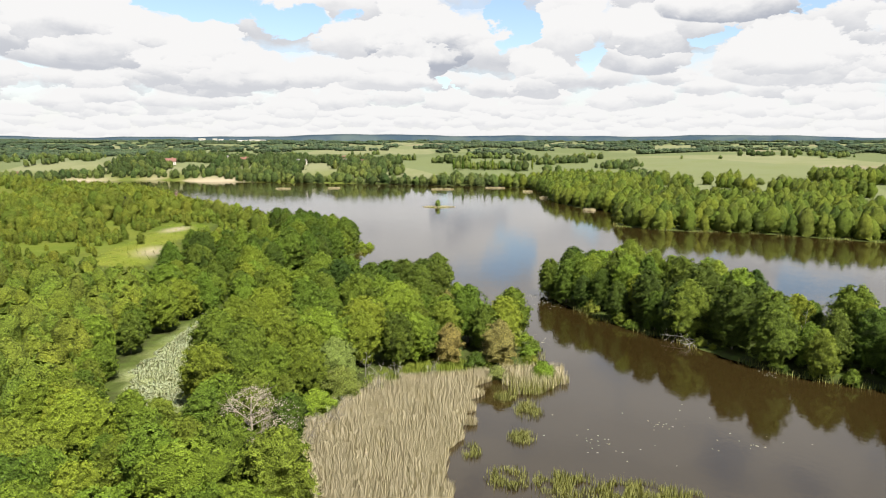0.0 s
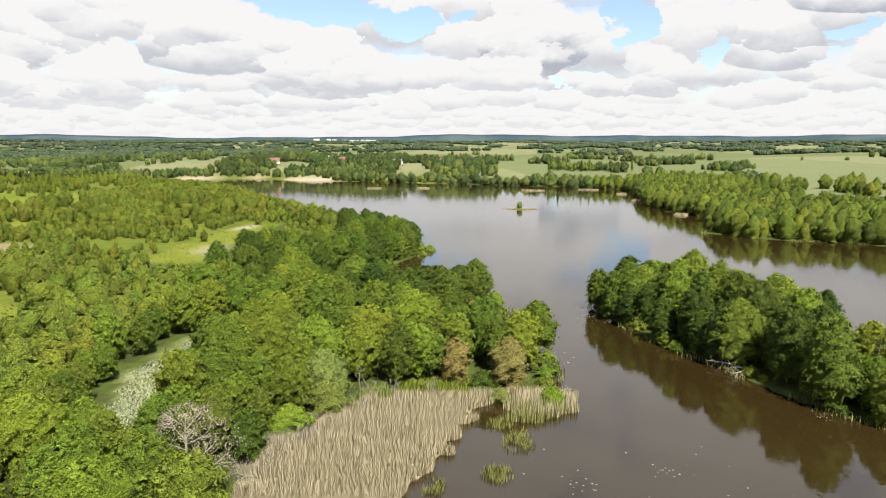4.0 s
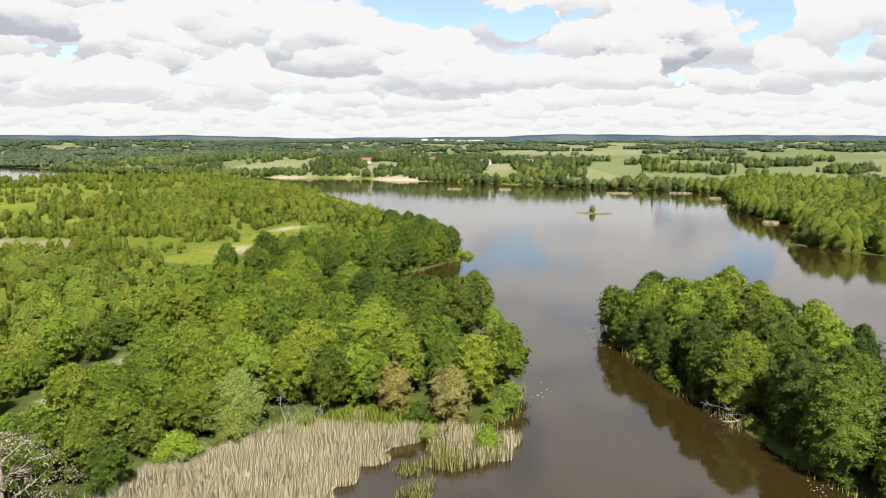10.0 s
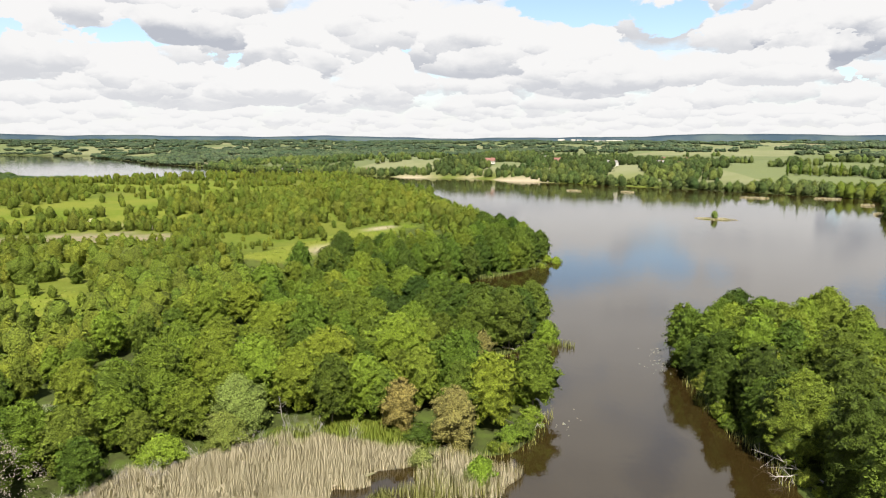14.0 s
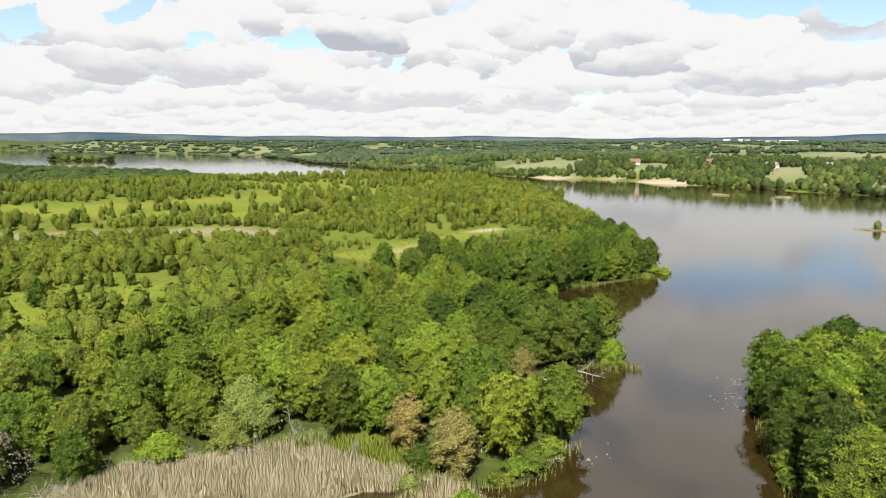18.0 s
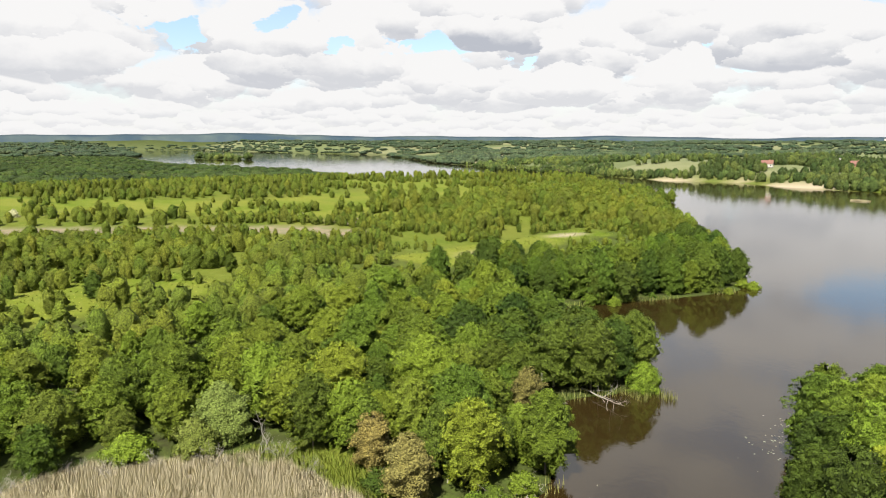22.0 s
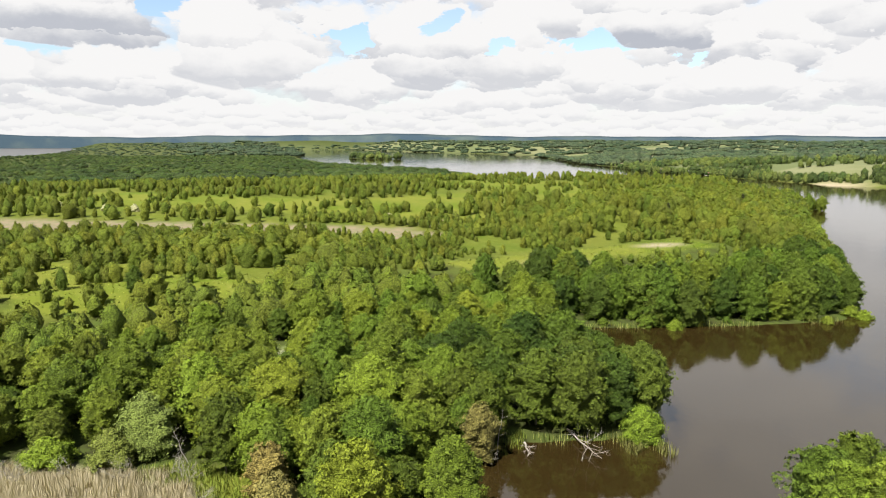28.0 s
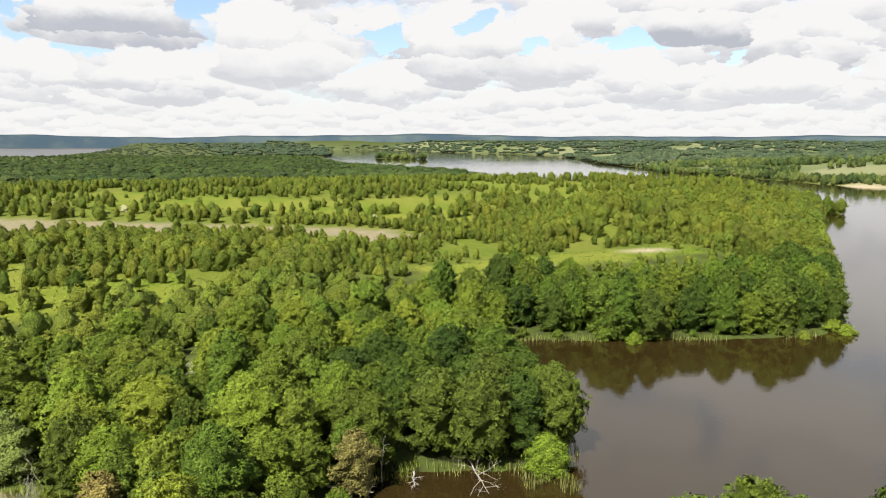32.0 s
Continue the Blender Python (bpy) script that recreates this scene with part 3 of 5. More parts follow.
open_w = np.clip(step(waves(X, Y, 75, 4.0) + 0.5 * waves(X, Y, 31, 6.0), 0.05, 0.35), 0, 1) * step(-X, 85, 110) * step(900 - R0, 0, 200)
cover = {
    "meadow": np.maximum.reduce([soft(GLADE), soft(LEA), soft(PASTURE, 14), 0.75 * open_w, soft(BLOOM), soft(ISLET), step(9 - np.hypot(X + 2, (Y - 128) * 1.2), -2, 3), step(-X, 95, 125) * step(X, -640, -480) * 0.65]),
    "fen": soft(FEN, 8),
    "bloom": soft(BLOOM) * (0.55 + 0.45 * waves(X, Y, 13, 2.2)),
    "bare": np.maximum.reduce([
        0.75 * soft(REEDS, 2),
        0.8 * step(6 - np.hypot((X + 200) / 1.5, (Y - 241) / 1.1) + 2 * waves(X, Y, 9, 1.0), -3, 4), 0.8 * step(5 - np.hypot(X + 116, (Y - 300) / 2.4), -2, 4),
        0.7 * step(4 - np.hypot(X + 104, (Y - 245) / 3), -2, 4), step(16 - np.abs(D - 4), 0, 8) * step(X, -470, -430) * step(-X, 200, 240) * step(Y, 760, 780) * step(-Y, -850, -830),
        0.6 * step(6 - np.hypot(X + 215, Y - 330), -3, 4)]),
    "field": np.clip(step(R0, 480, 620) + step(X, 60, 90) * step(D, 60, 110), 0, 1) * step(D, 15, 45) * step(4500 - R0, 0, 250) * (1 - 0.85 * step(-X, 560, 640) * step(900 - Y, 0, 200)),
}
for k, v in cover.items():
    me.attributes.new(k, "FLOAT", "POINT").data.foreach_set("value", v.astype(np.float32).ravel())
ground = tagged(new("ground", me), "rolling ground with woodland floor, meadows and far fields", "ground", kind="structure")

wx = np.array([-4950.0, -2500, -800, -250, 0, 250, 800, 4950])
wy = np.array([-4950.0, -1500, -400, 0, 250, 500, 900, 2000, 4950])
WX, WY = np.meshgrid(wx, wy)
iw = np.arange(WX.size).reshape(WX.shape)
wq = np.stack([iw[:-1, :-1], iw[:-1, 1:], iw[1:, 1:], iw[1:, :-1]], -1).reshape(-1, 4)
high = [bpy.data.meshes.new("high_lake")]
high[0].from_pydata([(px, py, 10.0) for px, py in HIGH_LAKE], [], [list(range(len(HIGH_LAKE)))])
m_rippled = m_water.copy()
m_rippled.node_tree.nodes["Principled BSDF"].inputs["Roughness"].default_value = 0.3  # wind on open water
high[0].materials.append(m_rippled)
tagged(new("high_lake", high[0]), "pale distant lake below wooded hills", "lake", kind="structure")
water = tagged(new("water", mesh_of("water", np.stack([WX, WY, 0 * WX], -1).reshape(-1, 3), wq, m_water)), "calm brown lake water mirroring the cloudy sky", "lake", kind="structure")

# wooded hills closing the view all round; the blue is distance haze painted in
m_hazy_hill, t_, b_ = material("hazy_wooded_hills")
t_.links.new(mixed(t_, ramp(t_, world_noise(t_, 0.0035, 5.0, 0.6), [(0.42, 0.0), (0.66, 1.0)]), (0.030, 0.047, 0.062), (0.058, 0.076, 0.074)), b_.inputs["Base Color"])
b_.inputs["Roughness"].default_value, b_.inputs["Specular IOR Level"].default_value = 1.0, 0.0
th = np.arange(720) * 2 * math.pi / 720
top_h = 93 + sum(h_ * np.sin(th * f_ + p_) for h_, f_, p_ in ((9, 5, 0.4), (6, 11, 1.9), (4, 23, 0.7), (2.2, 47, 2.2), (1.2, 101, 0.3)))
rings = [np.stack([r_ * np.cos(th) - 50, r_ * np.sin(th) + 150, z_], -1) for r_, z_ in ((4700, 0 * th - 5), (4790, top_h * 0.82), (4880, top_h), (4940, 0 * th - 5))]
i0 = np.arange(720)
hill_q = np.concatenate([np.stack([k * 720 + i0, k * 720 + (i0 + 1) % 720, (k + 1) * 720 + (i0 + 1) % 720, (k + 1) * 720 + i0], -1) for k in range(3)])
tagged(new("backdrop", mesh_of("backdrop", np.concatenate(rings), hill_q[:, ::-1], m_hazy_hill, smooth=True)), "wooded hills on the horizon, haze painted in as blue-green", "hills", kind="structure")

# ---------------------------------------------------------------- trees
rng = np.random.default_rng(7)


def unit(v):
    return v / np.maximum(np.linalg.norm(v, axis=-1, keepdims=True), 1e-9)


def sprays(centres, ways, sizes, r, long=1.35):
    """Leaf sprays: one pointed leaf shape each, facing about its way. Returns verts, threes and ways."""
    n = len(centres)
    nrm = unit(ways + r.normal(0, 0.6, (n, 3)) + (0, 0, 0.25))
    a = unit(np.cross(nrm, unit(r.normal(0, 1, (n, 3)))))
    b = np.cross(nrm, a)
    s = sizes[:, None]
    v = np.stack([centres - a * s * long * 0.4 - b * s * 0.5, centres + a * s * long * 0.6, centres - a * s * long * 0.4 + b * s * 0.5], 1)
    return v.reshape(-1, 3), np.arange(3 * n).reshape(n, 3), nrm


def ball(rings, segs):
    """A closed low sphere of threes and fours as threes."""
    v = [(0, 0, 1)]
    for i in range(1, rings):
        a = math.pi * i / rings
        v += [(math.sin(a) * math.cos(2 * math.pi * (k + 0.5 * (i % 2)) / segs), math.sin(a) * math.sin(2 * math.pi * (k + 0.5 * (i % 2)) / segs), math.cos(a)) for k in range(segs)]
    v.append((0, 0, -1))
    f = [(0, 1 + k, 1 + (k + 1) % segs) for k in range(segs)]
    for i in range(rings - 2):
        o = 1 + i * segs
        for k in range(segs):
            p, q = o + k, o + (k + 1) % segs
            f += [(p, p + segs, q + segs), (p, q + segs, q)]
    o, last = 1 + (rings - 2) * segs, len(v) - 1
    f += [(o + k, last, o + (k + 1) % segs) for k in range(segs)]
    return np.array(v, float), np.array(f)


SHAPES = {
    "oval": lambda w: (1 - np.abs((w - 0.42) / 0.60) ** 2.6).clip(0.02, 1) ** 0.55, "cone": lambda w: np.clip(1.08 * (1 - w) ** 0.8, 0.05, 1),
    "dome": lambda w: (1 - w ** 2.5).clip(0.01, 1) ** 0.55 * np.interp(w, [0, 0.35], [0.62, 1]), "spire": lambda w: np.clip(np.sin(np.clip(w * 0.85 + 0.13, 0, 1) * math.pi) ** 0.8, 0.08, 1),
}


def crown(r, tall, wide, lobes, per, leaf, low=0.18, shape="oval", lobe=0.30, core=0.66, grid=(22, 13), flat=0.72):
    """A crown of boughs: a closed lumpy mass of leaves with loose sprays over it. Returns verts, threes, normals and which faces are the closed mass."""
    outline = SHAPES[shape]
    p1, p2 = r.uniform(0, 6.28, 2)

    def reach(w, a):
        return wide * outline(w) * (1 + 0.11 * np.sin(2 * a + p1) + 0.08 * np.sin(3 * a + p2 + 3 * w))

    w = ((np.arange(lobes) + r.uniform(0.1, 0.9, lobes)) / lobes) ** 0.85
    ang = np.arange(lobes) * 2.39996 + r.uniform(0, 6.28) + r.normal(0, 0.3, lobes)
    lr = wide * lobe * r.uniform(0.6, 1.5, lobes) * (0.6 + 0.4 * outline(w))
    rad = np.maximum(reach(w, ang) * r.uniform(0.8, 1.14, lobes) - lr * 0.8, 0)
    c = np.stack([rad * np.cos(ang), rad * np.sin(ang), tall * (low + (1 - low) * w) - lr * flat * 0.9], -1)
    # the closed mass: the outline pushed out by the boughs
    na, nw = grid
    ga, gw = np.meshgrid(np.arange(na) * 2 * math.pi / na, np.linspace(0, 1, nw))
    ga = (ga + (np.arange(nw) % 2)[:, None] * math.pi / na).ravel()
    gw = gw.ravel()
    squash = np.array([1, 1, 1 / flat])
    own = reach(gw, ga) * 0.80
    start = np.stack([0 * own, 0 * own, tall * (low + (1 - low) * (0.2 + 0.55 * gw))], -1)
    end = np.stack([own * np.cos(ga), own * np.sin(ga), tall * (low + (1 - low) * 0.93 * gw)], -1)
    ray = (end - start) * squash
    far = np.linalg.norm(ray, axis=1)
    ray = ray / far[:, None]
    gap = (c[None] - start[:, None]) * squash
    along = (gap * ray[:, None]).sum(-1)
    off = (gap ** 2).sum(-1) - along ** 2
    hit = np.where(off < (lr * 0.72) ** 2, along + np.sqrt(np.maximum((lr * 0.72) ** 2 - off, 0)), 0).max(1)
    hull = start + ray * np.maximum(hit, far * 0.80)[:, None] / squash
    i0 = np.arange(na * nw).reshape(nw, na)
    i1 = np.roll(i0, -1, 1)
    hull_f = np.concatenate([np.stack([i0[:-1], i1[:-1], i1[1:]], -1).reshape(-1, 3), np.stack([i0[:-1], i1[1:], i0[1:]], -1).reshape(-1, 3)])
    fn = np.cross(hull[hull_f[:, 1]] - hull[hull_f[:, 0]], hull[hull_f[:, 2]] - hull[hull_f[:, 0]])
    hull_n = np.zeros_like(hull)
    for k in range(3):
        np.add.at(hull_n, hull_f[:, k], fn)
    hull_n = unit(hull_n)
    # loose sprays on the outer side of each bough
    n = lobes * per
    k = r.integers(lobes, size=n * 3)
    way = unit((c - (0, 0, tall * (low + 0.3 * (1 - low)))) * (1, 1, 0.8) + (0, 0, 0.3 * wide))
    dirs = unit(unit(r.normal(0, 1, (n * 3, 3))) + way[k] * 0.7 + (0, 0, 0.35))
    pos = c[k] + dirs * (lr[k] * r.uniform(0.72, 1.18, n * 3))[:, None] * (1, 1, flat)
    deep = (np.linalg.norm((pos[:, None] - c[None]) * squash, axis=-1) < 0.70 * lr).any(1)
    pick = np.where(~deep)[0][:n]
    pos, dirs, k = pos[pick], dirs[pick], k[pick]
    v, f3, turned = sprays(pos, dirs, leaf * r.uniform(0.7, 1.3, len(pick)), r)
    nv = np.repeat(unit(0.55 * dirs + 0.35 * way[k] + 0.9 * turned), 3, 0)
    if core < 0.3:
        return v, f3, nv, np.zeros(len(f3), int)
    return np.concatenate([v, hull]), np.concatenate([f3, hull_f + len(v)]), np.concatenate([nv, hull_n]), np.r_[np.zeros(len(f3), int), np.ones(len(hull_f), int)]


def limbs(r, tall, thick, forks, spread_w, low=0.3, kink=0.06, sub=0, sides=5, top=0.92):
    """A tapered, slightly crooked trunk with limbs, as fours."""
    V, F = [], []

    def tube(path, radii):
        path = np.array(path)
        base = sum(len(v) for v in V)
        for i, (p, q) in enumerate(zip(path, radii)):
            t = unit(path[min(i + 1, len(path) - 1)] - path[max(i - 1, 0)])
            a = unit(np.cross(t, (0.31, 0.9, 0.2)))
            b = np.cross(t, a)
            th = np.arange(sides) * 2 * math.pi / sides
            V.append(p + q * (np.cos(th)[:, None] * a + np.sin(th)[:, None] * b))
        for i in range(len(path) - 1):
            for k in range(sides):
                F.append((base + i * sides + k, base + i * sides + (k + 1) % sides, base + (i + 1) * sides + (k + 1) % sides, base + (i + 1) * sides + k))

    n = 6
    h = np.linspace(-0.3 / tall, top, n)
    spine = np.stack([np.cumsum(r.normal(0, kink * tall / n, n)), np.cumsum(r.normal(0, kink * tall / n, n)), h * tall], -1)
    spine[0, :2] = spine[1, :2] = 0
    tube(spine, thick * (1 - 0.85 * np.linspace(0, 1, n)) * np.array([1.35] + [1] * (n - 1)))
    for i in range(forks):
        f = low + (0.85 - low) * (i + r.uniform(0, 1)) / forks
        p0 = np.array([np.interp(f * tall, spine[:, 2], spine[:, k]) for k in range(3)])
        a = i * 2.4 + r.uniform(-0.4, 0.4)
        reach = spread_w * r.uniform(0.6, 1.0) * (1.15 - 0.7 * f)
        way = np.array([math.cos(a), math.sin(a), r.uniform(0.25, 0.9)])
        p1 = p0 + way * reach * 0.5
        p2 = p1 + (way + r.normal(0, 0.3, 3)) * reach * 0.5
        rad = thick * 0.42 * (1 - 0.6 * f)
        tube([p0, p1, p2], [rad, rad * 0.6, rad * 0.12])
        for _ in range(sub):
            s = r.uniform(0.3, 1)
            q0 = p1 + (p2 - p1) * s * r.uniform(0, 1)
            w2 = unit(way + r.normal(0, 0.7, 3))
            q1 = q0 + w2 * reach * 0.3
            q2 = q1 + unit(w2 + r.normal(0, 0.5, 3)) * reach * 0.25
            tube([q0, q1, q2], [rad * 0.4, rad * 0.25, rad * 0.06])
    return np.concatenate(V), np.array(F)


def tree(name, label, group, r, leaf_mat, tall, wide, lobes=46, per=18, leaf=0.62, shape="oval", low=0.18, lobe=0.30, thick=0.16, bark=None, core=0.5):
    """One tree: an Empty with trunk and crown, standing at the origin."""
    top = tagged(new(name), label, "tree" if tall > 4.5 else "shrub", group)
    v, f = limbs(r, tall, thick, 6, wide * 0.9)
    part("trunk", mesh_of("trunk", v, f, bark or m_bark, smooth=True), top)
    v, f, nrm, inner = crown(r, tall, wide, lobes, per, leaf, low, shape, lobe, core)
    part("crown", mesh_of("crown", v, f, [leaf_mat, LEAFY.get(leaf_mat.name, leaf_mat)], normals=nrm, second=inner), top)
    return top


def jitter(x0, x1, y0, y1, cell, seed, wild=0.42):
    r = np.random.default_rng(seed)
    gx_, gy_ = np.meshgrid(np.arange(x0, x1, cell), np.arange(y0, y1, cell * 0.87))
    gx_ = gx_ + (np.arange(gx_.shape[0]) % 2)[:, None] * cell / 2
    x, y = gx_.ravel(), gy_.ravel()
    return x + r.uniform(-wild, wild, x.size) * cell, y + r.uniform(-wild, wild, x.size) * cell


def plant(protos, x, y, sizes, sink=0.15, seed=1):
    """Copies of the prototypes at the given places, on the ground."""
    r = np.random.default_rng(seed)
    z = height(x, y)
    for k in range(len(x)):
        ob = copy_thing(protos[r.integers(len(protos))], pose(x[k], y[k], max(z[k], -0.4) - sink, r.normal(0, 2.0), r.normal(0, 2.0), r.uniform(0, 360)))
        s = sizes[k]
        ob.scale = (s * r.uniform(0.9, 1.12), s * r.uniform(0.9, 1.12), s)


def drop(protos):
    for p in protos:
        for o in (*p.children_recursive, p):
            bpy.data.objects.remove(o)


ALDER_G, ISLE_G, MAPLE_G = "alders on the cape", "trees on the island", "trees on the wooded peninsula"
alders = [tree("alder_tree", "mid-green leafy alder in the dense lakeside stand", ALDER_G, rng, m_alder, 11.5, w, 120, 17, 0.46, s, lobe=0.21)
          for s, w in (("oval", 4.0), ("dome", 4.9), ("oval", 3.6), ("dome", 4.4), ("oval", 4.5), ("dome", 4.1), ("dome", 5.2))]
isles = [tree("ash_tree", "tall bright green tree on the narrow wooded island", ISLE_G, rng, m_alder, 14.5, w, 130, 18, 0.48, s, 0.1, lobe=0.20)
         for s, w in (("oval", 4.2), ("oval", 4.7), ("dome", 5.0), ("dome", 4.4))]
# these and the shady island trees carry their shade in the leaf colour
shaded_alders = [tree("alder_tree", "dense alder on the tip of the cape, shade in its dark green", ALDER_G, rng, m_alder_shaded, 11.5, w, 120, 17, 0.46, s, lobe=0.21) for s, w in (("oval", 3.8), ("dome", 4.4), ("oval", 4.2))]
shady = [tree("ash_tree", "tall tree on the narrow wooded island, shade in its dark green", ISLE_G, rng, m_alder_shaded, 14.5, w, 130, 18, 0.48, s, 0.1, lobe=0.20) for s, w in (("oval", 4.4), ("dome", 4.8))]
maples = [tree("maple_tree", "broad deep green maple in the lakeside wood", MAPLE_G, rng, m_maple, 13.0, w, 120, 17, 0.50, s, 0.04, lobe=0.20)
          for s, w in (("dome", 4.6), ("oval", 4.7), ("dome", 5.2), ("oval", 4.3), ("dome", 4.8))]

# cape
EDGE = ([30, 87, 107, 135, 161, 206], [-75, -70, -62, -70, -72, -80])
x, y = jitter(-100, 26, 30, 212, 6.7, 11)
d = shore(x, y)
keep = (d > 0.6) & (x > np.interp(y, *EDGE)) & (sided(BLOOM, x, y) < -3.8) & (y < 206)
keep &= np.hypot(x + 2, (y - 128) * 1.4) > 6.5  # a grassy bay behind the reeds
keep &= np.hypot(x + 24.5, y - 85.5) > 5.0  # the dead tree's place
keep &= (np.hypot(x + 18, y - 118.5) > 5.5) & (np.hypot(x + 20.5, y - 108) > 4.0) & (np.hypot(x - 13.8, y - 154) > 3.0) & (np.hypot(x - 13, y - 133.5) > 3.8) & (np.hypot(x - 3, y - 133.5) > 3.6)  # the willows' places
xc, yc = x[keep], y[keep]
near = np.argsort(-xc * 0.6 + np.abs(yc - 130) * 0.3)[:290]
size = np.random.default_rng(3).uniform(0.60, 1.20, len(xc)) * np.interp(xc, [-75, -45, -20], [0.74, 0.88, 1.0]) * np.interp(yc, [40, 80, 110], [0.85, 0.95, 1.0])
size = size * (1 + 0.12 * waves(xc, yc, 37, 2.0))
tip = (yc[near] > 166) & (xc[near] > -32)
plant(alders, xc[near][~tip], yc[near][~tip], size[near][~tip], seed=21)
plant(shaded_alders, xc[near][tip], yc[near][tip], size[near][tip], seed=24)
rest_x, rest_y = np.delete(xc, near), np.delete(yc, near)
# island
x, y = jitter(28, 135, 85, 222, 6.4, 12)
keep = sided(ISLAND, x, y) > 0.2
xi, yi = x[keep], y[keep]
size = np.random.default_rng(4).uniform(0.60, 1.10, len(xi)) * np.where(np.hypot(xi - 78, yi - 138) < 7, 0.55, 1.0)
dim = np.random.default_rng(6).uniform(0, 1, len(xi)) < 0.45
plant(isles, xi[~dim], yi[~dim], size[~dim], seed=22)
plant(shady, xi[dim], yi[dim], size[dim], seed=25)
# peninsula
x, y = jitter(-100, -25, 200, 330, 6.9, 13)
d = shore(x, y)
keep = (d > 0.6) & (y > 206) & (x > -84) & (d < np.interp(y, [206, 240, 290, 318], [30, 36, 26, 14]))
xm, ym = x[keep], y[keep]
plant(maples, xm, ym, np.random.default_rng(5).uniform(0.72, 1.16, len(xm)), seed=23)
drop(alders), drop(shaded_alders), drop(shady), drop(isles), drop(maples)


# ---------------------------------------------------------------- woods of many trees
def woods(name, label, mats, protos, x, y, tall, tint, kind="stuff", sink=0.2):
    """Joins many trees into one mesh: leaves, cores and tints by tree."""
    r = np.random.default_rng(len(x))
    z = height(x, y) - sink
    which = r.integers(len(protos), size=len(x))
    V, F3, N, T, S = [], [], [], [], []
    base = 0
    for p, (v, f3, n, inner) in enumerate(protos):
        k = np.where(which == p)[0]
        if not len(k):
            continue
        a = r.uniform(0, 2 * math.pi, len(k))
        ca, sa = np.cos(a)[:, None], np.sin(a)[:, None]
        s = tall[k][:, None]
        w = s * r.uniform(0.85, 1.2, (len(k), 1))
        vx = (v[:, 0] * ca - v[:, 1] * sa) * w + x[k][:, None]
        vy = (v[:, 0] * sa + v[:, 1] * ca) * w + y[k][:, None]
        vz = v[:, 2] * s + z[k][:, None]
        V.append(np.stack([vx, vy, vz], -1).reshape(-1, 3))
        N.append(np.stack([n[:, 0] * ca - n[:, 1] * sa, n[:, 0] * sa + n[:, 1] * ca, np.broadcast_to(n[:, 2], vx.shape)], -1).reshape(-1, 3))
        off = (base + np.arange(len(k)) * len(v))[:, None, None]
        F3.append((f3[None] + off).reshape(-1, f3.shape[1]))
        S.append(np.tile(inner, len(k)))
        T.append(np.repeat(np.clip(tint[k], 0, 1), len(v)))
        base += len(k) * len(v)
    me_ = mesh_of(name, np.concatenate(V), np.concatenate(F3), [mats, LEAFY[mats.name]], np.concatenate(T), np.concatenate(N), second=np.concatenate(S))
    return tagged(new(name, me_), label, "woodland", kind=kind)


def protos_of(count, r, lobes, per, leaf, wide, shapes, grid=(9, 6), lobe=0.42):
    """Prototypes one metre tall."""
    return [crown(r, 1.0, wide * r.uniform(0.85, 1.15), lobes, per, leaf, 0.03, shapes[i % len(shapes)], lobe, 0.7, grid) for i in range(count)]


def clump_protos(count, r, wide, tall=0.5, balls=3, faces=(3, 5)):
    """Groups of far trees, one metre tall: a few uneven heads side by side."""
    res = []
    for i in range(count):
        V, F, N = [], [], []
        for k in range(balls):
            v, f = ball(*faces)
            a, q, s = r.uniform(0, 6.28), r.uniform(0.2, 0.75), r.uniform(0.4, 0.75)
            V.append(v * r.uniform(0.75, 1.2, (len(v), 1)) * (wide * s, wide * s, tall * r.uniform(0.6, 1.1)) + (wide * q * math.cos(a), wide * q * math.sin(a), 0.45))
            F.append(f + k * len(v)), N.append(unit(v))
        f = np.concatenate(F)
        res.append((np.concatenate(V), f, np.concatenate(N), np.ones(len(f), int)))
    return res


p_mid = protos_of(7, rng, 22, 5, 0.085, 0.44, ["oval", "dome", "dome", "oval"], (10, 7), 0.30)
p_birch = protos_of(9, rng, 22, 5, 0.095, 0.38, ["oval", "oval", "dome", "oval", "oval", "dome"], (8, 6), 0.33)
p_far = protos_of(6, rng, 9, 4, 0.13, 0.44, ["oval", "dome", "oval"], (7, 5))
p_bank = protos_of(6, rng, 18, 4, 0.09, 0.42, ["oval", "dome", "dome"], (10, 7), 0.38)
p_clump = clump_protos(6, rng, 0.95)
p_shore = protos_of(6, rng, 10, 3, 0.13, 0.50, ["oval", "dome", "dome"], (7, 5))
p_mass = clump_protos(6, rng, 2.0, 0.6, 4, (3, 4))
p_wood = protos_of(6, rng, 9, 2, 0.16, 0.66, ["dome", "dome", "oval"], (7, 5))
p_carpet = protos_of(8, rng, 12, 2, 0.22, 1.5, ["dome", "oval"], (9, 5), 0.42)
if len(rest_x):
    woods("alder_thicket", "leafy alders behind the cape merging into scrub", m_alder_j, p_mid, rest_x, rest_y, rng.uniform(9, 13, len(rest_x)), rng.uniform(0, 1, len(rest_x)))

# young birch and willow scrub on the rising ground
x, y = jitter(-230, -30, 20, 560, 3.5, 31)
d = shore(x, y)
big = (x > np.interp(y, *EDGE)) & (y < 206)
big |= (y >= 204) & (y < 320) & (x > -84) & (d < np.interp(y, [206, 240, 290, 318], [30, 36, 26, 14]))
gaps = waves(x, y, 75, 4.0) + 0.5 * waves(x, y, 31, 6.0)
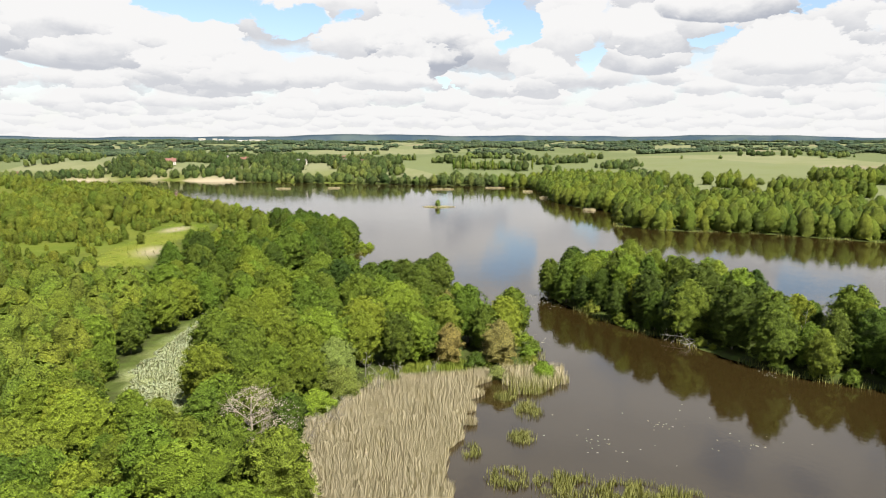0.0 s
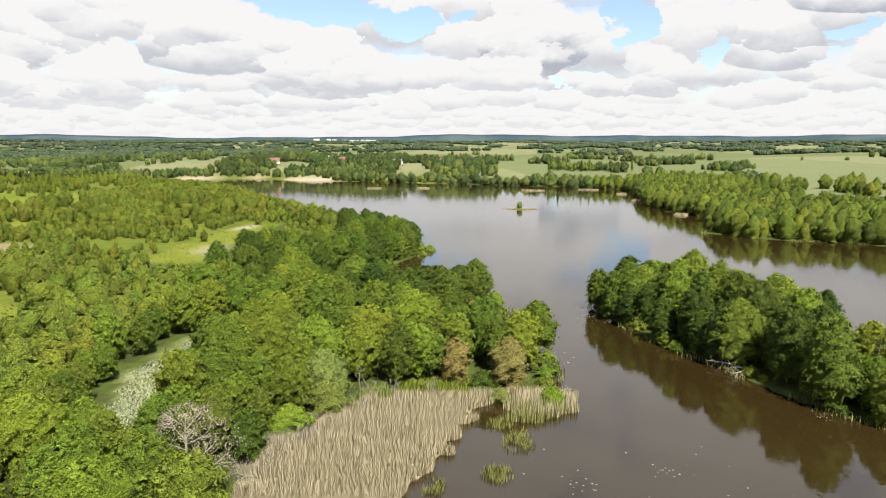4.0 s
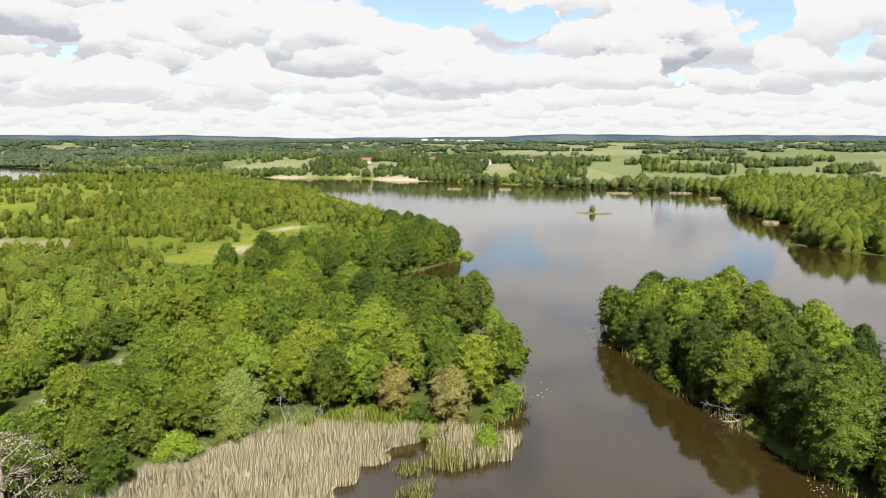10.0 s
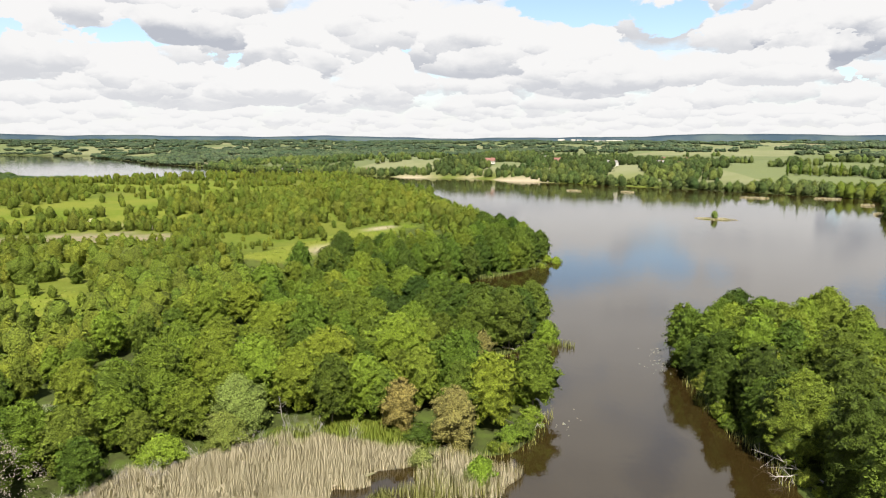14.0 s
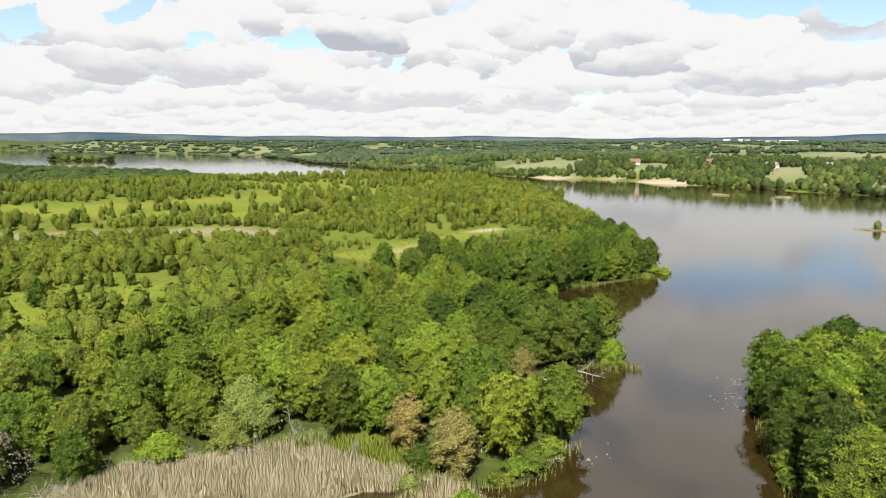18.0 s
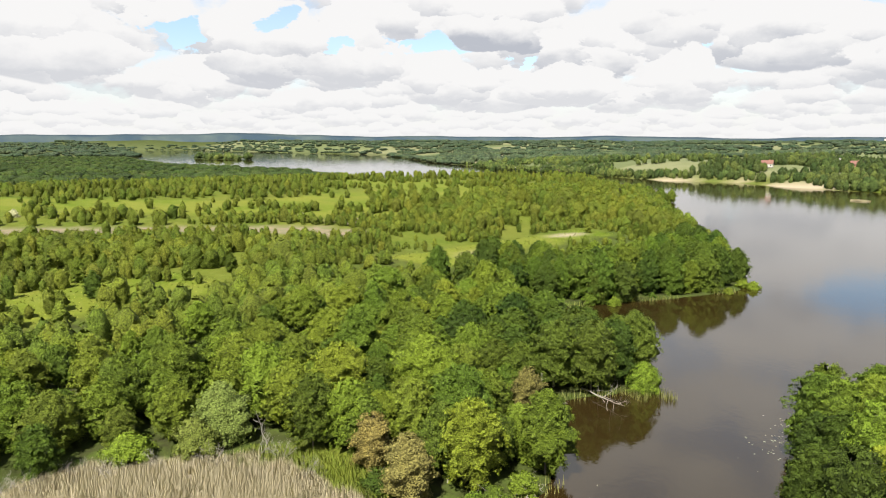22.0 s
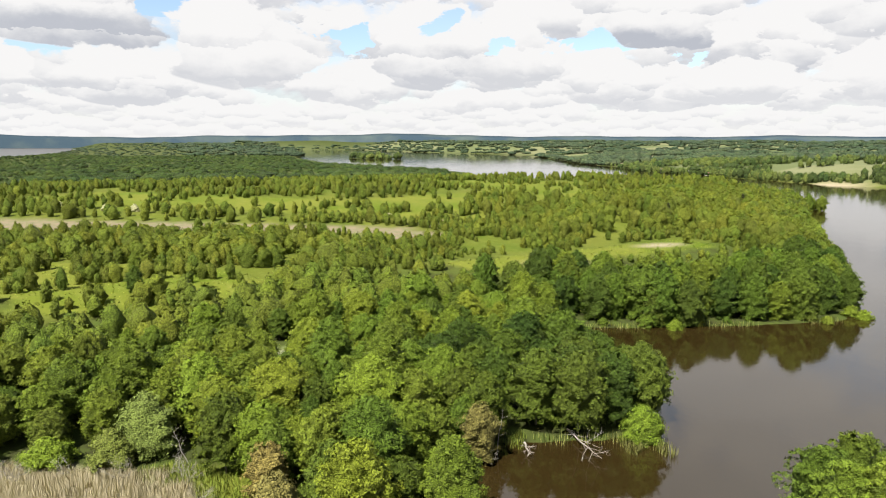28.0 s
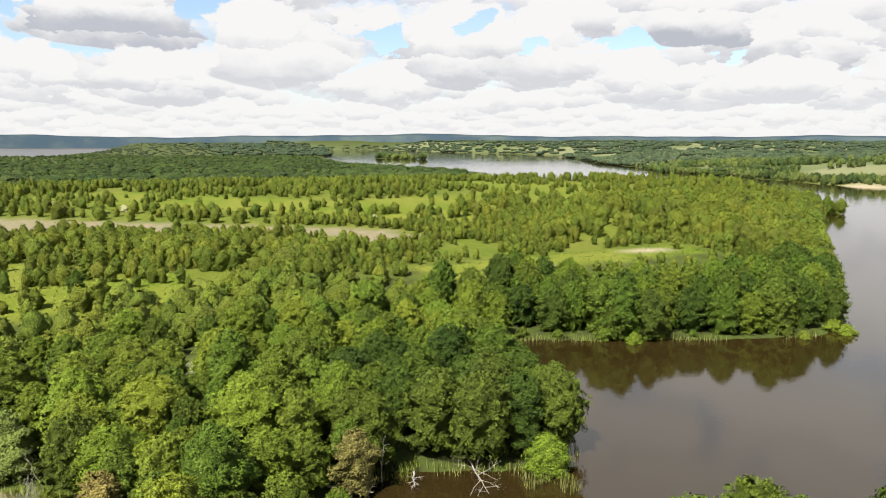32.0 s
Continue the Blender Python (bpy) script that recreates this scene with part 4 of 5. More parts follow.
keep = (d > 1.0) & ~big & (sided(GLADE, x, y) < -3.5) & (sided(FEN, x, y) < -2) & (sided(BLOOM, x, y) < -3.2)
lea, pasture = sided(LEA, x, y) > 0, sided(PASTURE, x, y) > 0
r_ = np.random.default_rng(41).uniform(0, 1, len(x))
stands = waves(x, y, 26, 3.0) + 0.6 * waves(x, y, 11, 5.0) > 0.42  # clumps standing in the open
keep &= (~lea | stands | (r_ < 0.02)) & (~pasture | stands) & ((gaps < 0.30) | stands | (r_ < 0.03) | (x > -90))
xb, yb = x[keep], y[keep]
tall = np.random.default_rng(42).uniform(4.2, 9.0, len(xb)) * np.where(sided(GLADE, xb, yb) > -20, 0.55, 1.0) * np.where(sided(LEA, xb, yb) > -6, 0.75, 1.0)
tall = tall * np.where((xb > -100) & (yb > 200) & (yb < 330), 0.72, 1.0) * np.where((xb > -190) & (yb > 330), 1.25, 1.0) * np.where(sided(FEN, xb, yb) > -38, 0.6, 1.0)
tone = np.clip(0.5 + 0.4 * waves(xb, yb, 60, 1.0) + np.random.default_rng(43).normal(0, 0.25, len(xb)), 0, 1)
round_k = (xb > -104 + 8 * waves(xb, yb, 40, 2.0)) & (yb < 330) | (np.random.default_rng(58).uniform(0, 1, len(xb)) < 0.10)
woods("birch_scrub", "light green young birches and willows on rising ground", m_birch_j, p_birch, xb[~round_k], yb[~round_k], tall[~round_k], tone[~round_k])
# rounded alders and maples on the slope above the cape, wider apart
sparse = round_k & (np.random.default_rng(59).uniform(0, 1, len(xb)) < 0.5)
woods("slope_wood", "rounded mid-green alders covering the slope", m_alder_j, p_mid, xb[sparse], yb[sparse], tall[sparse] * 1.12, 0.35 + 0.65 * tone[sparse])

# taller trees down the lake side of the land
x, y = jitter(-420, -40, 300, 650, 6.0, 37)
d = shore(x, y)
keep = (d > 0.8) & (d < 13 + 6 * waves(x, y, 70, 1.0)) & (x < -46)
xl, yl = x[keep], y[keep]
woods("waterside_trees", "mixed green alders and willows down the lake side", m_alder_j, p_mid, xl, yl, np.random.default_rng(56).uniform(6, 10.5, len(xl)), np.clip(0.45 + 0.4 * waves(xl, yl, 50, 1.0) + np.random.default_rng(57).normal(0, 0.25, len(xl)), 0, 1))

# pasture woods beyond the fen
x, y = jitter(-640, -210, 0, 690, 8.0, 32)
d = shore(x, y)
clus = waves(x, y, 95, 7.0) + 0.6 * waves(x, y, 40, 8.0)
pas = sided(PASTURE, x, y) > 0
r_ = np.random.default_rng(44).uniform(0, 1, len(x))
keep = (d > 2) & (sided(FEN, x, y) < -2) & (np.where(pas, clus > 0.22, clus > -0.2) | (r_ < 0.05))
xp, yp = x[keep], y[keep]
tall = np.random.default_rng(45).uniform(4.0, 8.5, len(xp)) * np.where(sided(PASTURE, xp, yp) > -5, 0.75, 1.0)
woods("pasture_wood", "mixed green birches and pines round rough pasture", m_birch_j, p_far, xp, yp, tall, np.clip(0.3 + 0.45 * waves(xp, yp, 80, 2.0) + np.random.default_rng(46).normal(0, 0.25, len(xp)), 0, 1))

# far bank on the right and far shore
x, y = jitter(60, 420, 200, 720, 6.6, 33)
d = shore(x, y)
depth = 62 + 40 * waves(x, y, 150, 1.0)
keep = (d > 1.0) & (x > 60) & ((d < depth) | (waves(x, y, 130, 9.0) + 0.5 * waves(x, y, 45, 2.0) > 0.5)) & (sided(ISLAND, x, y) < -5)
xe, ye = x[keep], y[keep]
woods("lakeside_wood", "dense green alder wood along the far bank", m_alder_j, p_bank, xe, ye, np.random.default_rng(47).uniform(9, 15, len(xe)), np.clip(0.5 + 0.35 * waves(xe, ye, 70, 3.0) + np.random.default_rng(48).normal(0, 0.25, len(xe)), 0, 1))
x, y = jitter(-900, 260, 640, 1150, 8.4, 34)
d = shore(x, y)
keep = (d > 2) & (y > 600) & ((d < 26 + 16 * waves(x, y, 120, 4.0)) | (waves(x, y, 150, 5.0) + 0.5 * waves(x, y, 60, 2.0) > np.where((x > -420) & (x < -70) & (y < 1020), -0.25, 0.52))) & (np.abs(d - 5) + 100 * ((x < -445) | (x > -235)) > 12)
keep &= np.min([np.hypot(x - hx, (y - hy + 9) * 0.7) for hx, hy, *_ in HOUSES], 0) > 5
xn, yn = x[keep], y[keep]
woods("shore_wood", "green trees along the far shore and round the village", m_wood_j, p_shore, xn, yn, np.random.default_rng(49).uniform(6, 13, len(xn)), np.clip(0.5 - 0.4 * ((xn > -420) & (xn < -70) & (yn > 840)) + 0.45 * waves(xn, yn, 90, 3.0) + np.random.default_rng(50).normal(0, 0.3, len(xn)), 0, 1))


def in_view(x, y):
    a = np.degrees(np.arctan2(-(x - 40), y - 60))
    return (a > -42) & (a < 112)


x, y = jitter(-2300, 1500, -500, 2300, 18.5, 35)
d, r = shore(x, y), np.hypot(x + 50, y - 150)
lush = waves(x, y, 420, 2.0) + 0.7 * waves(x, y, 170, 4.0) + 0.4 * waves(x, y, 70, 6.0)
need = np.interp(r, [400, 1300, 1500, 2200], [0.72, 0.68, 0.50, 0.50])
need = np.where((x < -620) & (y < 620), -1.3, np.where(x < -620, -0.15, need))
keep = (d > 4) & in_view(x, y) & (r > 430) & ((x < -640) | (y > 1150) | (x > 300)) & (r < 2200) & (sided(HIGH_LAKE, x, y) < -12) & ((d < 36) | (lush > need)) & ((d > 30) | (x > -700) | (y > 700))
xf, yf = x[keep], y[keep]
tall, tone = np.random.default_rng(51).uniform(4.5, 13, len(xf)) * np.where(sided(FAR_ISLAND, xf, yf) > -5, 1.7, np.where((xf < -1250) & (yf < 900), 0.4, np.where((xf < -700) & (yf < 900), 0.55, 1.0))), np.clip(0.5 + 0.5 * waves(xf, yf, 200, 3.0) + np.random.default_rng(52).normal(0, 0.25, len(xf)), 0, 1)
k = (np.hypot(xf + 50, yf - 150) < 1250) | (sided(FAR_ISLAND, xf, yf) > -8)
west_k = (xf < -620) & (yf < 900) & (sided(FAR_ISLAND, xf, yf) < -8)
woods("western_wood", "mixed wood towards the second lake, cloud shadow in its colour", m_cloud_shade_j, p_carpet, xf[west_k], yf[west_k], tall[west_k], tone[west_k])
k &= ~west_k
woods("mixed_wood", "mixed green wood in groups between the fields", m_wood_j, p_wood, xf[k], yf[k], tall[k], tone[k])
k |= west_k
woods("distant_wood", "green woods between the fields, paled with painted haze", m_hazy_j, p_clump, xf[~k], yf[~k], tall[~k], tone[~k])
x, y = jitter(-4900, 4000, -2500, 4900, 62.0, 36)
d, r = shore(x, y), np.hypot(x + 50, y - 150)
lush = waves(x, y, 900, 2.0) + 0.7 * waves(x, y, 420, 4.0) + 0.4 * waves(x, y, 150, 6.0)
keep = (d > 10) & in_view(x, y) & (r > 2200) & (r < 4500) & (sided(HIGH_LAKE, x, y) < -15) & ((lush > np.where(x < -2000, -0.9, np.where(x < -1000, -0.4, 0.3)) - 0.4 * (r - 2200) / 2600) | ((d < 110) & (lush > -0.5)) | (r > 4450))
xg, yg = x[keep], y[keep]
lake_side = np.where(sided(HIGH_LAKE, xg, yg) > -400, 0.45, 1.0)
woods("horizon_wood", "forest on the far hills, haze in its colour", m_hazy_j, p_mass, xg, yg, np.random.default_rng(53).uniform(6, 12, len(xg)) * lake_side, np.random.default_rng(54).uniform(0, 0.6, len(xg)))

# ---------------------------------------------------------------- single trees and shrubs
def put(proto, x, y, s=1.0, turn=0.0, sink=0.15, z=None):
    """Moves a thing that was built at the origin to its place on the ground."""
    zz = float(height(np.array([x * 1.0]), np.array([y * 1.0]))[0]) if z is None else z
    proto.matrix_basis = pose(x, y, max(zz, -0.3) - sink, 0, 0, turn)
    proto.scale = (s, s, s)
    return proto


r1 = np.random.default_rng(101)
put(tree("willow_tree", "pale silvery-green willow at the edge of the reed bed", "", r1, m_willow, 9.5, 4.8, 60, 36, 0.40, "dome", 0.05), -19, 121)
put(tree("willow_tree", "pale green spreading willow beside the reeds", "", r1, m_willow, 5.5, 4.2, 48, 32, 0.38, "dome", 0.02), -17.3, 116.5)
put(tree("willow_tree", "yellow-green willow thicket leaning over dry brush", "", r1, m_lime, 4.5, 4.0, 44, 32, 0.37, "dome", 0.02), -20.3, 108)
put(tree("willow_shrub", "bright yellow-green willow bush standing in the reeds", "", r1, m_lime, 3.4, 2.5, 36, 32, 0.32, "dome", 0.0), 20.5, 126.5)
put(tree("willow_shrub", "dull olive willow bush among the dry reeds", "", r1, m_willow, 3.2, 2.3, 30, 32, 0.32, "dome", 0.0), 11.5, 126)
put(tree("willow_tree", "lime-green willow leaning out over the water", "", r1, m_lime, 6.2, 3.6, 46, 32, 0.38, "dome", 0.02), 5.5, 190)
put(tree("willow_tree", "light green willow on the tip of the cape", "", r1, m_lime, 7.0, 3.2, 44, 32, 0.38, "oval", 0.02), 13.8, 154)
put(tree("russet_tree", "brownish tree still thin in leaf among alders", "", r1, m_russet, 9.5, 3.4, 60, 26, 0.36, "oval", 0.06, core=0.35), 12.5, 133.5)
put(tree("russet_tree", "pinkish-brown tree thin in leaf behind the grassy bay", "", r1, m_russet, 8.5, 2.9, 50, 24, 0.34, "oval", 0.06, core=0.35), 2.2, 134.5)
put(tree("russet_tree", "olive-brown thin-leaved tree in the stand", "", r1, m_russet, 9.5, 3.0, 42, 21, 0.34, "oval", 0.1, core=0.3), 2, 164, sink=0)
for px_, py_, s_ in ((-41.5, 239.5, 1.0), (-30.5, 279, 0.8), (-29.5, 291.5, 1.0)):
    put(tree("willow_shrub", "small bright lime-green bush at the waterline", "bushes at the waterline", r1, m_lime, 3.0, 2.2, 26, 28, 0.32, "dome", 0.0), px_, py_, s_)
# a dark spruce pair and others on the rise
for px_, py_, h_ in ((-155, 338, 9.5), (-150, 331, 8.0), (-163, 392, 11.0), (-168, 398, 9.5), (-159, 401, 8.5)):
    put(tree("spruce_tree", "dark brownish-green spruce standing above the scrub", "spruces on the rise", r1, m_spruce, h_, h_ * 0.27, 60, 30, 0.42, "cone", 0.05, 0.26), px_, py_)
put(tree("grey_tree", "grey bare-twigged tree beside dark spruces", "", r1, m_twig, 9.0, 3.4, 40, 25, 0.28, "oval", 0.1, core=0.2), -152, 398)
for px_, py_ in ((-236, 533), (-243, 541), (-233, 541), (-248, 532), (-240, 526)):
    put(tree("alder_tree", "dark green alder on a low spit", "alders on the low spit", r1, m_maple, 11.0, 4.2, 40, 25, 0.56, "dome", 0.05), px_, py_)
# taller round trees standing out of the scrub
for px_, py_, s_ in ((-60, 172, 0.95), (-84, 262, 0.6), (-100, 330, 0.65), (-72, 300, 0.6), (-112, 352, 0.7), (-128, 119, 0.62), (-132, 122, 0.6), (-107, 119, 0.6), (-118, 158, 0.5), (-90, 150, 0.6), (-150, 160, 0.55)):
    put(tree("maple_tree", "single deep green tree standing out of light scrub", "trees in the scrub", r1, m_maple, 12.0, 4.4, 50, 32, 0.50, "dome", 0.04), px_, py_, s_)
# white-flowering bushes at the fen
for px_, py_, s_ in ((-292, 118, 1.0), (-301, 104, 0.8), (-322, 82, 0.8), (-214, 226, 0.9)):
    put(tree("hawthorn_shrub", "white-blossomed hawthorn bush beside the fen", "blossoming bushes", r1, m_flower, 4.0, 2.4, 24, 25, 0.40, "dome", 0.0), px_, py_, s_)
# poplars behind the far shore
for k in range(11):
    put(tree("poplar_tree", "slim dark green poplar in a row behind the shore", "poplars behind the shore", r1, m_maple, 15.0, 2.1, 26, 16, 0.72, "spire", 0.05), 20 + k * 9.5 + r1.uniform(-2, 2), 842 + r1.uniform(-4, 4), r1.uniform(0.7, 1.1))

# shrubs along the waterlines
shrubs = [tree("alder_shrub", "low green alder bush overhanging the water's edge", "shrubs along the shore", r1, m, 2.6, 1.9, 22, 26, 0.32, "dome", 0.0) for m in (m_alder, m_maple, m_birch)]
x, y = jitter(-100, 135, 84, 330, 3.2, 71)
d = shore(x, y)
zone = (x > -60) & ((sided(ISLAND, x, y) > -4) | (x < 28))
r_ = np.random.default_rng(72).uniform(0, 1, len(x))
keep = zone & (d > -0.3) & (d < 2.6) & (r_ < 0.34) & (sided(REEDS, x, y) < -1.0) & (np.hypot(x + 2, (y - 128) * 1.4) > 6)
plant(shrubs, x[keep], y[keep], np.random.default_rng(73).uniform(0.5, 1.35, keep.sum()), seed=74)
# young trees and bushes spread over the lea and the glade, near enough to tell apart
birches = [tree("birch_tree", "slender light green young birch on rough meadow", "young birches on the meadow", r1, m_birch, 6.0, w_, 30, 22, 0.36, "spire", 0.06, thick=0.08) for w_ in (1.4, 1.7, 1.9)]
x, y = jitter(-165, -85, 75, 330, 6.5, 75)
r_ = np.random.default_rng(76).uniform(0, 1, len(x))
keep = ((sided(LEA, x, y) > -8) & (r_ < 0.22)) | ((sided(GLADE, x, y) > -1) & (r_ < 0.06))
plant(birches, x[keep], y[keep], np.random.default_rng(77).uniform(0.35, 1.1, keep.sum()), seed=78)
drop(shrubs), drop(birches)


# ---------------------------------------------------------------- dead wood
def dead_tree(name, label, r, tall, thick, forks, wide, sub, mat=None, group=""):
    top = tagged(new(name), label, "dead tree", group)
    v, f = limbs(r, tall, thick, forks, wide, low=0.25, kink=0.1, sub=sub)
    piece = "brushwood" if name == "brush_pile" else "trunk"
    part(piece, mesh_of(piece, v, f, mat or m_dead, smooth=True), top)
    return top


big = put(dead_tree("dead_tree", "bare grey-brown tree with dense dead twigs", r1, 9.0, 0.24, 14, 4.6, 9, m_twig), -24.5, 85.5, 1.45, sink=0.2)
v, f, n_, _ = crown(r1, 9.0, 4.2, 60, 55, 0.10, 0.22, "dome", 0.3, 0.05)
part("crown", mesh_of("crown", v, f, m_twig, normals=n_), big)
for px_, py_, h_, lean_, turn_ in ((58.5, 153.5, 13, 4, 40), (78, 140, 11, 5, 120), (12, 140, 8, 12, 200), (-14, 126, 7, 18, 20), (86, 128, 9, 6, 300), (0, 168, 8, 14, 70), (57, 170, 12, 4, 10)):
    t_ob = dead_tree("dead_tree", "thin bleached dead trunk standing among leafy trees", r1, h_, 0.09, 7, 1.6, 3, group="dead trunks")
    t_ob.matrix_basis = pose(px_, py_, 0.1, lean_, 0, turn_)
FALLEN = [
    (60.5, 147.3, 50.7, 152.2, "bleached fallen birch lying in the brown water"),
    (58.0, 148.0, 54.1, 144.7, "bleached fallen birch branch lying in the brown water"),
    (-1.0, 181.0, 11.0, 179.5, "fallen crown with leafy branches in the bay"),
    (0.0, 161.0, 4.5, 166.0, "white forked branch lying in shore reeds"),
    (0.5, 172.4, 4.4, 171.4, "pale dead limb slanting into the water"),
    (18.0, 150.0, 22.5, 145.0, "broken branch reaching into the water"),
]
for px_, py_, ex_, ey_, lab in FALLEN:
    len_, turn_ = math.hypot(ex_ - px_, ey_ - py_), math.degrees(math.atan2(ex_ - px_, py_ - ey_))
    t_ob = dead_tree("fallen_tree", lab, r1, len_, 0.15, 10, len_ * 0.36, 4, group="fallen trees")
    t_ob.matrix_basis = pose(px_, py_, 0.7, 87, 0, turn_)
for k, (px_, py_) in enumerate(((-16, 112.5), (-18, 106), (-13.2, 117), (-20.5, 99), (-11, 122.5), (-6, 124.5), (-19, 93), (-17.5, 109), (-14, 119.5), (-21, 96), (-3, 126), (-18.5, 102.5))):
    t_ob = dead_tree("brush_pile", "tangle of grey dead branches at the reed edge", r1, 3.6, 0.07, 16, 3.2, 8, m_dead, group="dead brush")
    t_ob.matrix_basis = pose(px_, py_, 0.15, 72, 0, 47 * k)


# ---------------------------------------------------------------- reeds, grass, flowers, lilies
def blades(name, label, category, mat, x, y, z, tall, wide, lean, seed):
    """Many upright blades in one mesh, each a narrow tapering leaf."""
    r = np.random.default_rng(seed)
    n = len(x)
    a = r.uniform(0, 2 * math.pi, n)
    b = r.uniform(0, 2 * math.pi, n)
    l = np.abs(r.normal(0, lean, n)) * tall
    ax, ay = np.cos(a) * wide / 2, np.sin(a) * wide / 2
    tx, ty = x + np.cos(b) * l, y + np.sin(b) * l
    v = np.stack([np.stack([x - ax, y - ay, z], -1), np.stack([x + ax, y + ay, z], -1), np.stack([tx, ty, z + tall], -1)], 1)
    nrm = np.repeat(unit(np.stack([np.cos(a + 1.57) * 0.35, np.sin(a + 1.57) * 0.35, np.full(n, 0.9)], -1)), 3, 0)
    me_ = mesh_of(name, v.reshape(-1, 3), np.arange(3 * n).reshape(n, 3), mat, np.repeat(np.clip(0.5 + 0.35 * waves(x, y, 9, seed) + r.normal(0, 0.25, n), 0, 1), 3), nrm)
    return tagged(new(name, me_), label, category, kind="stuff")


def fill(poly, per, seed, rim=0.0):
    p = np.array(poly, float)
    r = np.random.default_rng(seed)
    x0, y0, x1, y1 = *p.min(0), *p.max(0)
    n = int((x1 - x0) * (y1 - y0) * per)
    x, y = r.uniform(x0, x1, n), r.uniform(y0, y1, n)
    k = sided(poly, x, y) + 1.5 * waves(x, y, 7, seed * 0.1) > rim
    return x[k], y[k]


x, y = fill(REEDS, 105, 81)
k = (waves(x, y, 6, 0.3) + 0.6 * waves(x, y, 2.6, 1.0) > -0.75) & (y > 38)
x, y = x[k], y[k]
blades("reed_bed", "dense bed of dry straw-coloured reeds", "reeds", m_reed, x, y, np.full(len(x), -0.05), np.random.default_rng(82).uniform(0.9, 1.9, len(x)) * (1 + 0.2 * waves(x, y, 8, 1.5)), 0.075, 0.2, 83)
x, y = fill(REEDS_TIP, 34, 84)
straw = np.random.default_rng(80).uniform(0, 1, len(x)) < np.interp(y, [118, 122, 126], [0.1, 0.55, 0.95])
for pick, mat, what in ((straw, m_reed, "sparse straw-coloured reeds standing in brown water"), (~straw, m_reed_green, "thin green reeds in shallow water")):
    blades("reed_fringe", what, "reeds", mat, x[pick], y[pick], np.full(pick.sum(), -0.05), np.random.default_rng(85).uniform(1.1, 2.2, pick.sum()), 0.08, 0.12, 86)
xs, ys = [], []
r2 = np.random.default_rng(87)
for cx, cy, rx, ry, n in ((13, 99, 2.2, 2.6, 700), (15.5, 110, 2.5, 4, 900), (9.5, 86, 3, 3.5, 900), (17, 84.5, 4.5, 3.5, 1600), (25, 82.5, 5, 3.0, 1600), (31, 81, 3.5, 2.5, 900), (20, 79, 9, 3, 1800), (12, 116, 2.2, 2.5, 500), (5, 94, 1.6, 3, 400)):
    a, q = r2.uniform(0, 6.28, n), np.sqrt(r2.uniform(0, 1, n)) * r2.uniform(0.6, 1.15, n)
    xs.append(cx + rx * q * np.cos(a)), ys.append(cy + ry * q * np.sin(a))
x, y = np.concatenate(xs), np.concatenate(ys)
k = waves(x, y, 4.5, 2.0) > -0.35
x, y = x[k], y[k]
blades("water_sedge", "olive-green sedge tufts growing out of shallow water", "sedge", m_reed_green, x, y, np.full(len(x), -0.05), np.random.default_rng(88).uniform(0.5, 1.1, len(x)), 0.09, 0.3, 89)
# fringe along the shores
x, y = jitter(-70, 210, 84, 420, 0.62, 90)
d = shore(x, y)
k = (d > -1.6) & (d < 0.9) & (waves(x, y, 23, 5.0) > -0.1) & (sided(REEDS, x, y) < 0)
x, y = x[k], y[k]
blades("shore_grass", "green reeds and grasses fringing the shore", "reeds", m_reed_green, x, y, np.maximum(height(x, y), -0.05), np.random.default_rng(91).uniform(0.7, 1.7, len(x)), 0.13, 0.22, 92)
x, y = fill([(-15, 119), (-14, 124), (-6, 132), (2, 138), (9, 132), (12, 127), (2, 127), (-5, 125.5), (-12, 118)], 42, 93)
blades("meadow_grass", "fresh yellow-green tall grass behind the reeds", "grass", m_grass, x, y, height(x, y), np.random.default_rng(94).uniform(0.5, 1.2, len(x)), 0.08, 0.35, 95)
x, y = fill([(-8, 166), (0, 164), (1, 172), (-3, 174)], 16, 96)
blades("meadow_grass", "fresh green reeds on the boggy bay shore", "grass", m_grass, x, y, height(x, y), np.random.default_rng(97).uniform(0.6, 1.4, len(x)), 0.10, 0.25, 98)
x, y = fill([(3, 186), (9, 192), (12, 190), (7, 185)], 12, 99)
blades("reed_fringe", "yellow-green reeds beyond the leaning willow", "reeds", m_reed_green, x, y, np.full(len(x), -0.05), np.random.default_rng(100).uniform(1.0, 1.9, len(x)), 0.09, 0.16, 101)
x, y = fill(BLOOM, 40, 102)
k = np.random.default_rng(109).uniform(0, 1, len(x)) < 0.75 + 0.25 * waves(x, y, 4, 1.2)
x, y = x[k], y[k]
blades("flower_meadow", "white umbel flowers filling a damp glade", "flowers", m_flower, x, y, height(x, y), np.random.default_rng(103).uniform(0.15, 0.4, len(x)), 0.17, 1.2, 104)
x, y = jitter(-170, -85, 70, 330, 1.3, 105)
k = ((sided(LEA, x, y) > 0) | (sided(GLADE, x, y) > 0)) & (np.random.default_rng(106).uniform(0, 1, len(x)) < 0.6)
x, y = x[k], y[k]
blades("meadow_tufts", "yellow-green grass tufts on open meadow", "grass", m_grass, x, y, height(x, y), np.random.default_rng(107).uniform(0.15, 0.4, len(x)), 0.5, 0.8, 108)
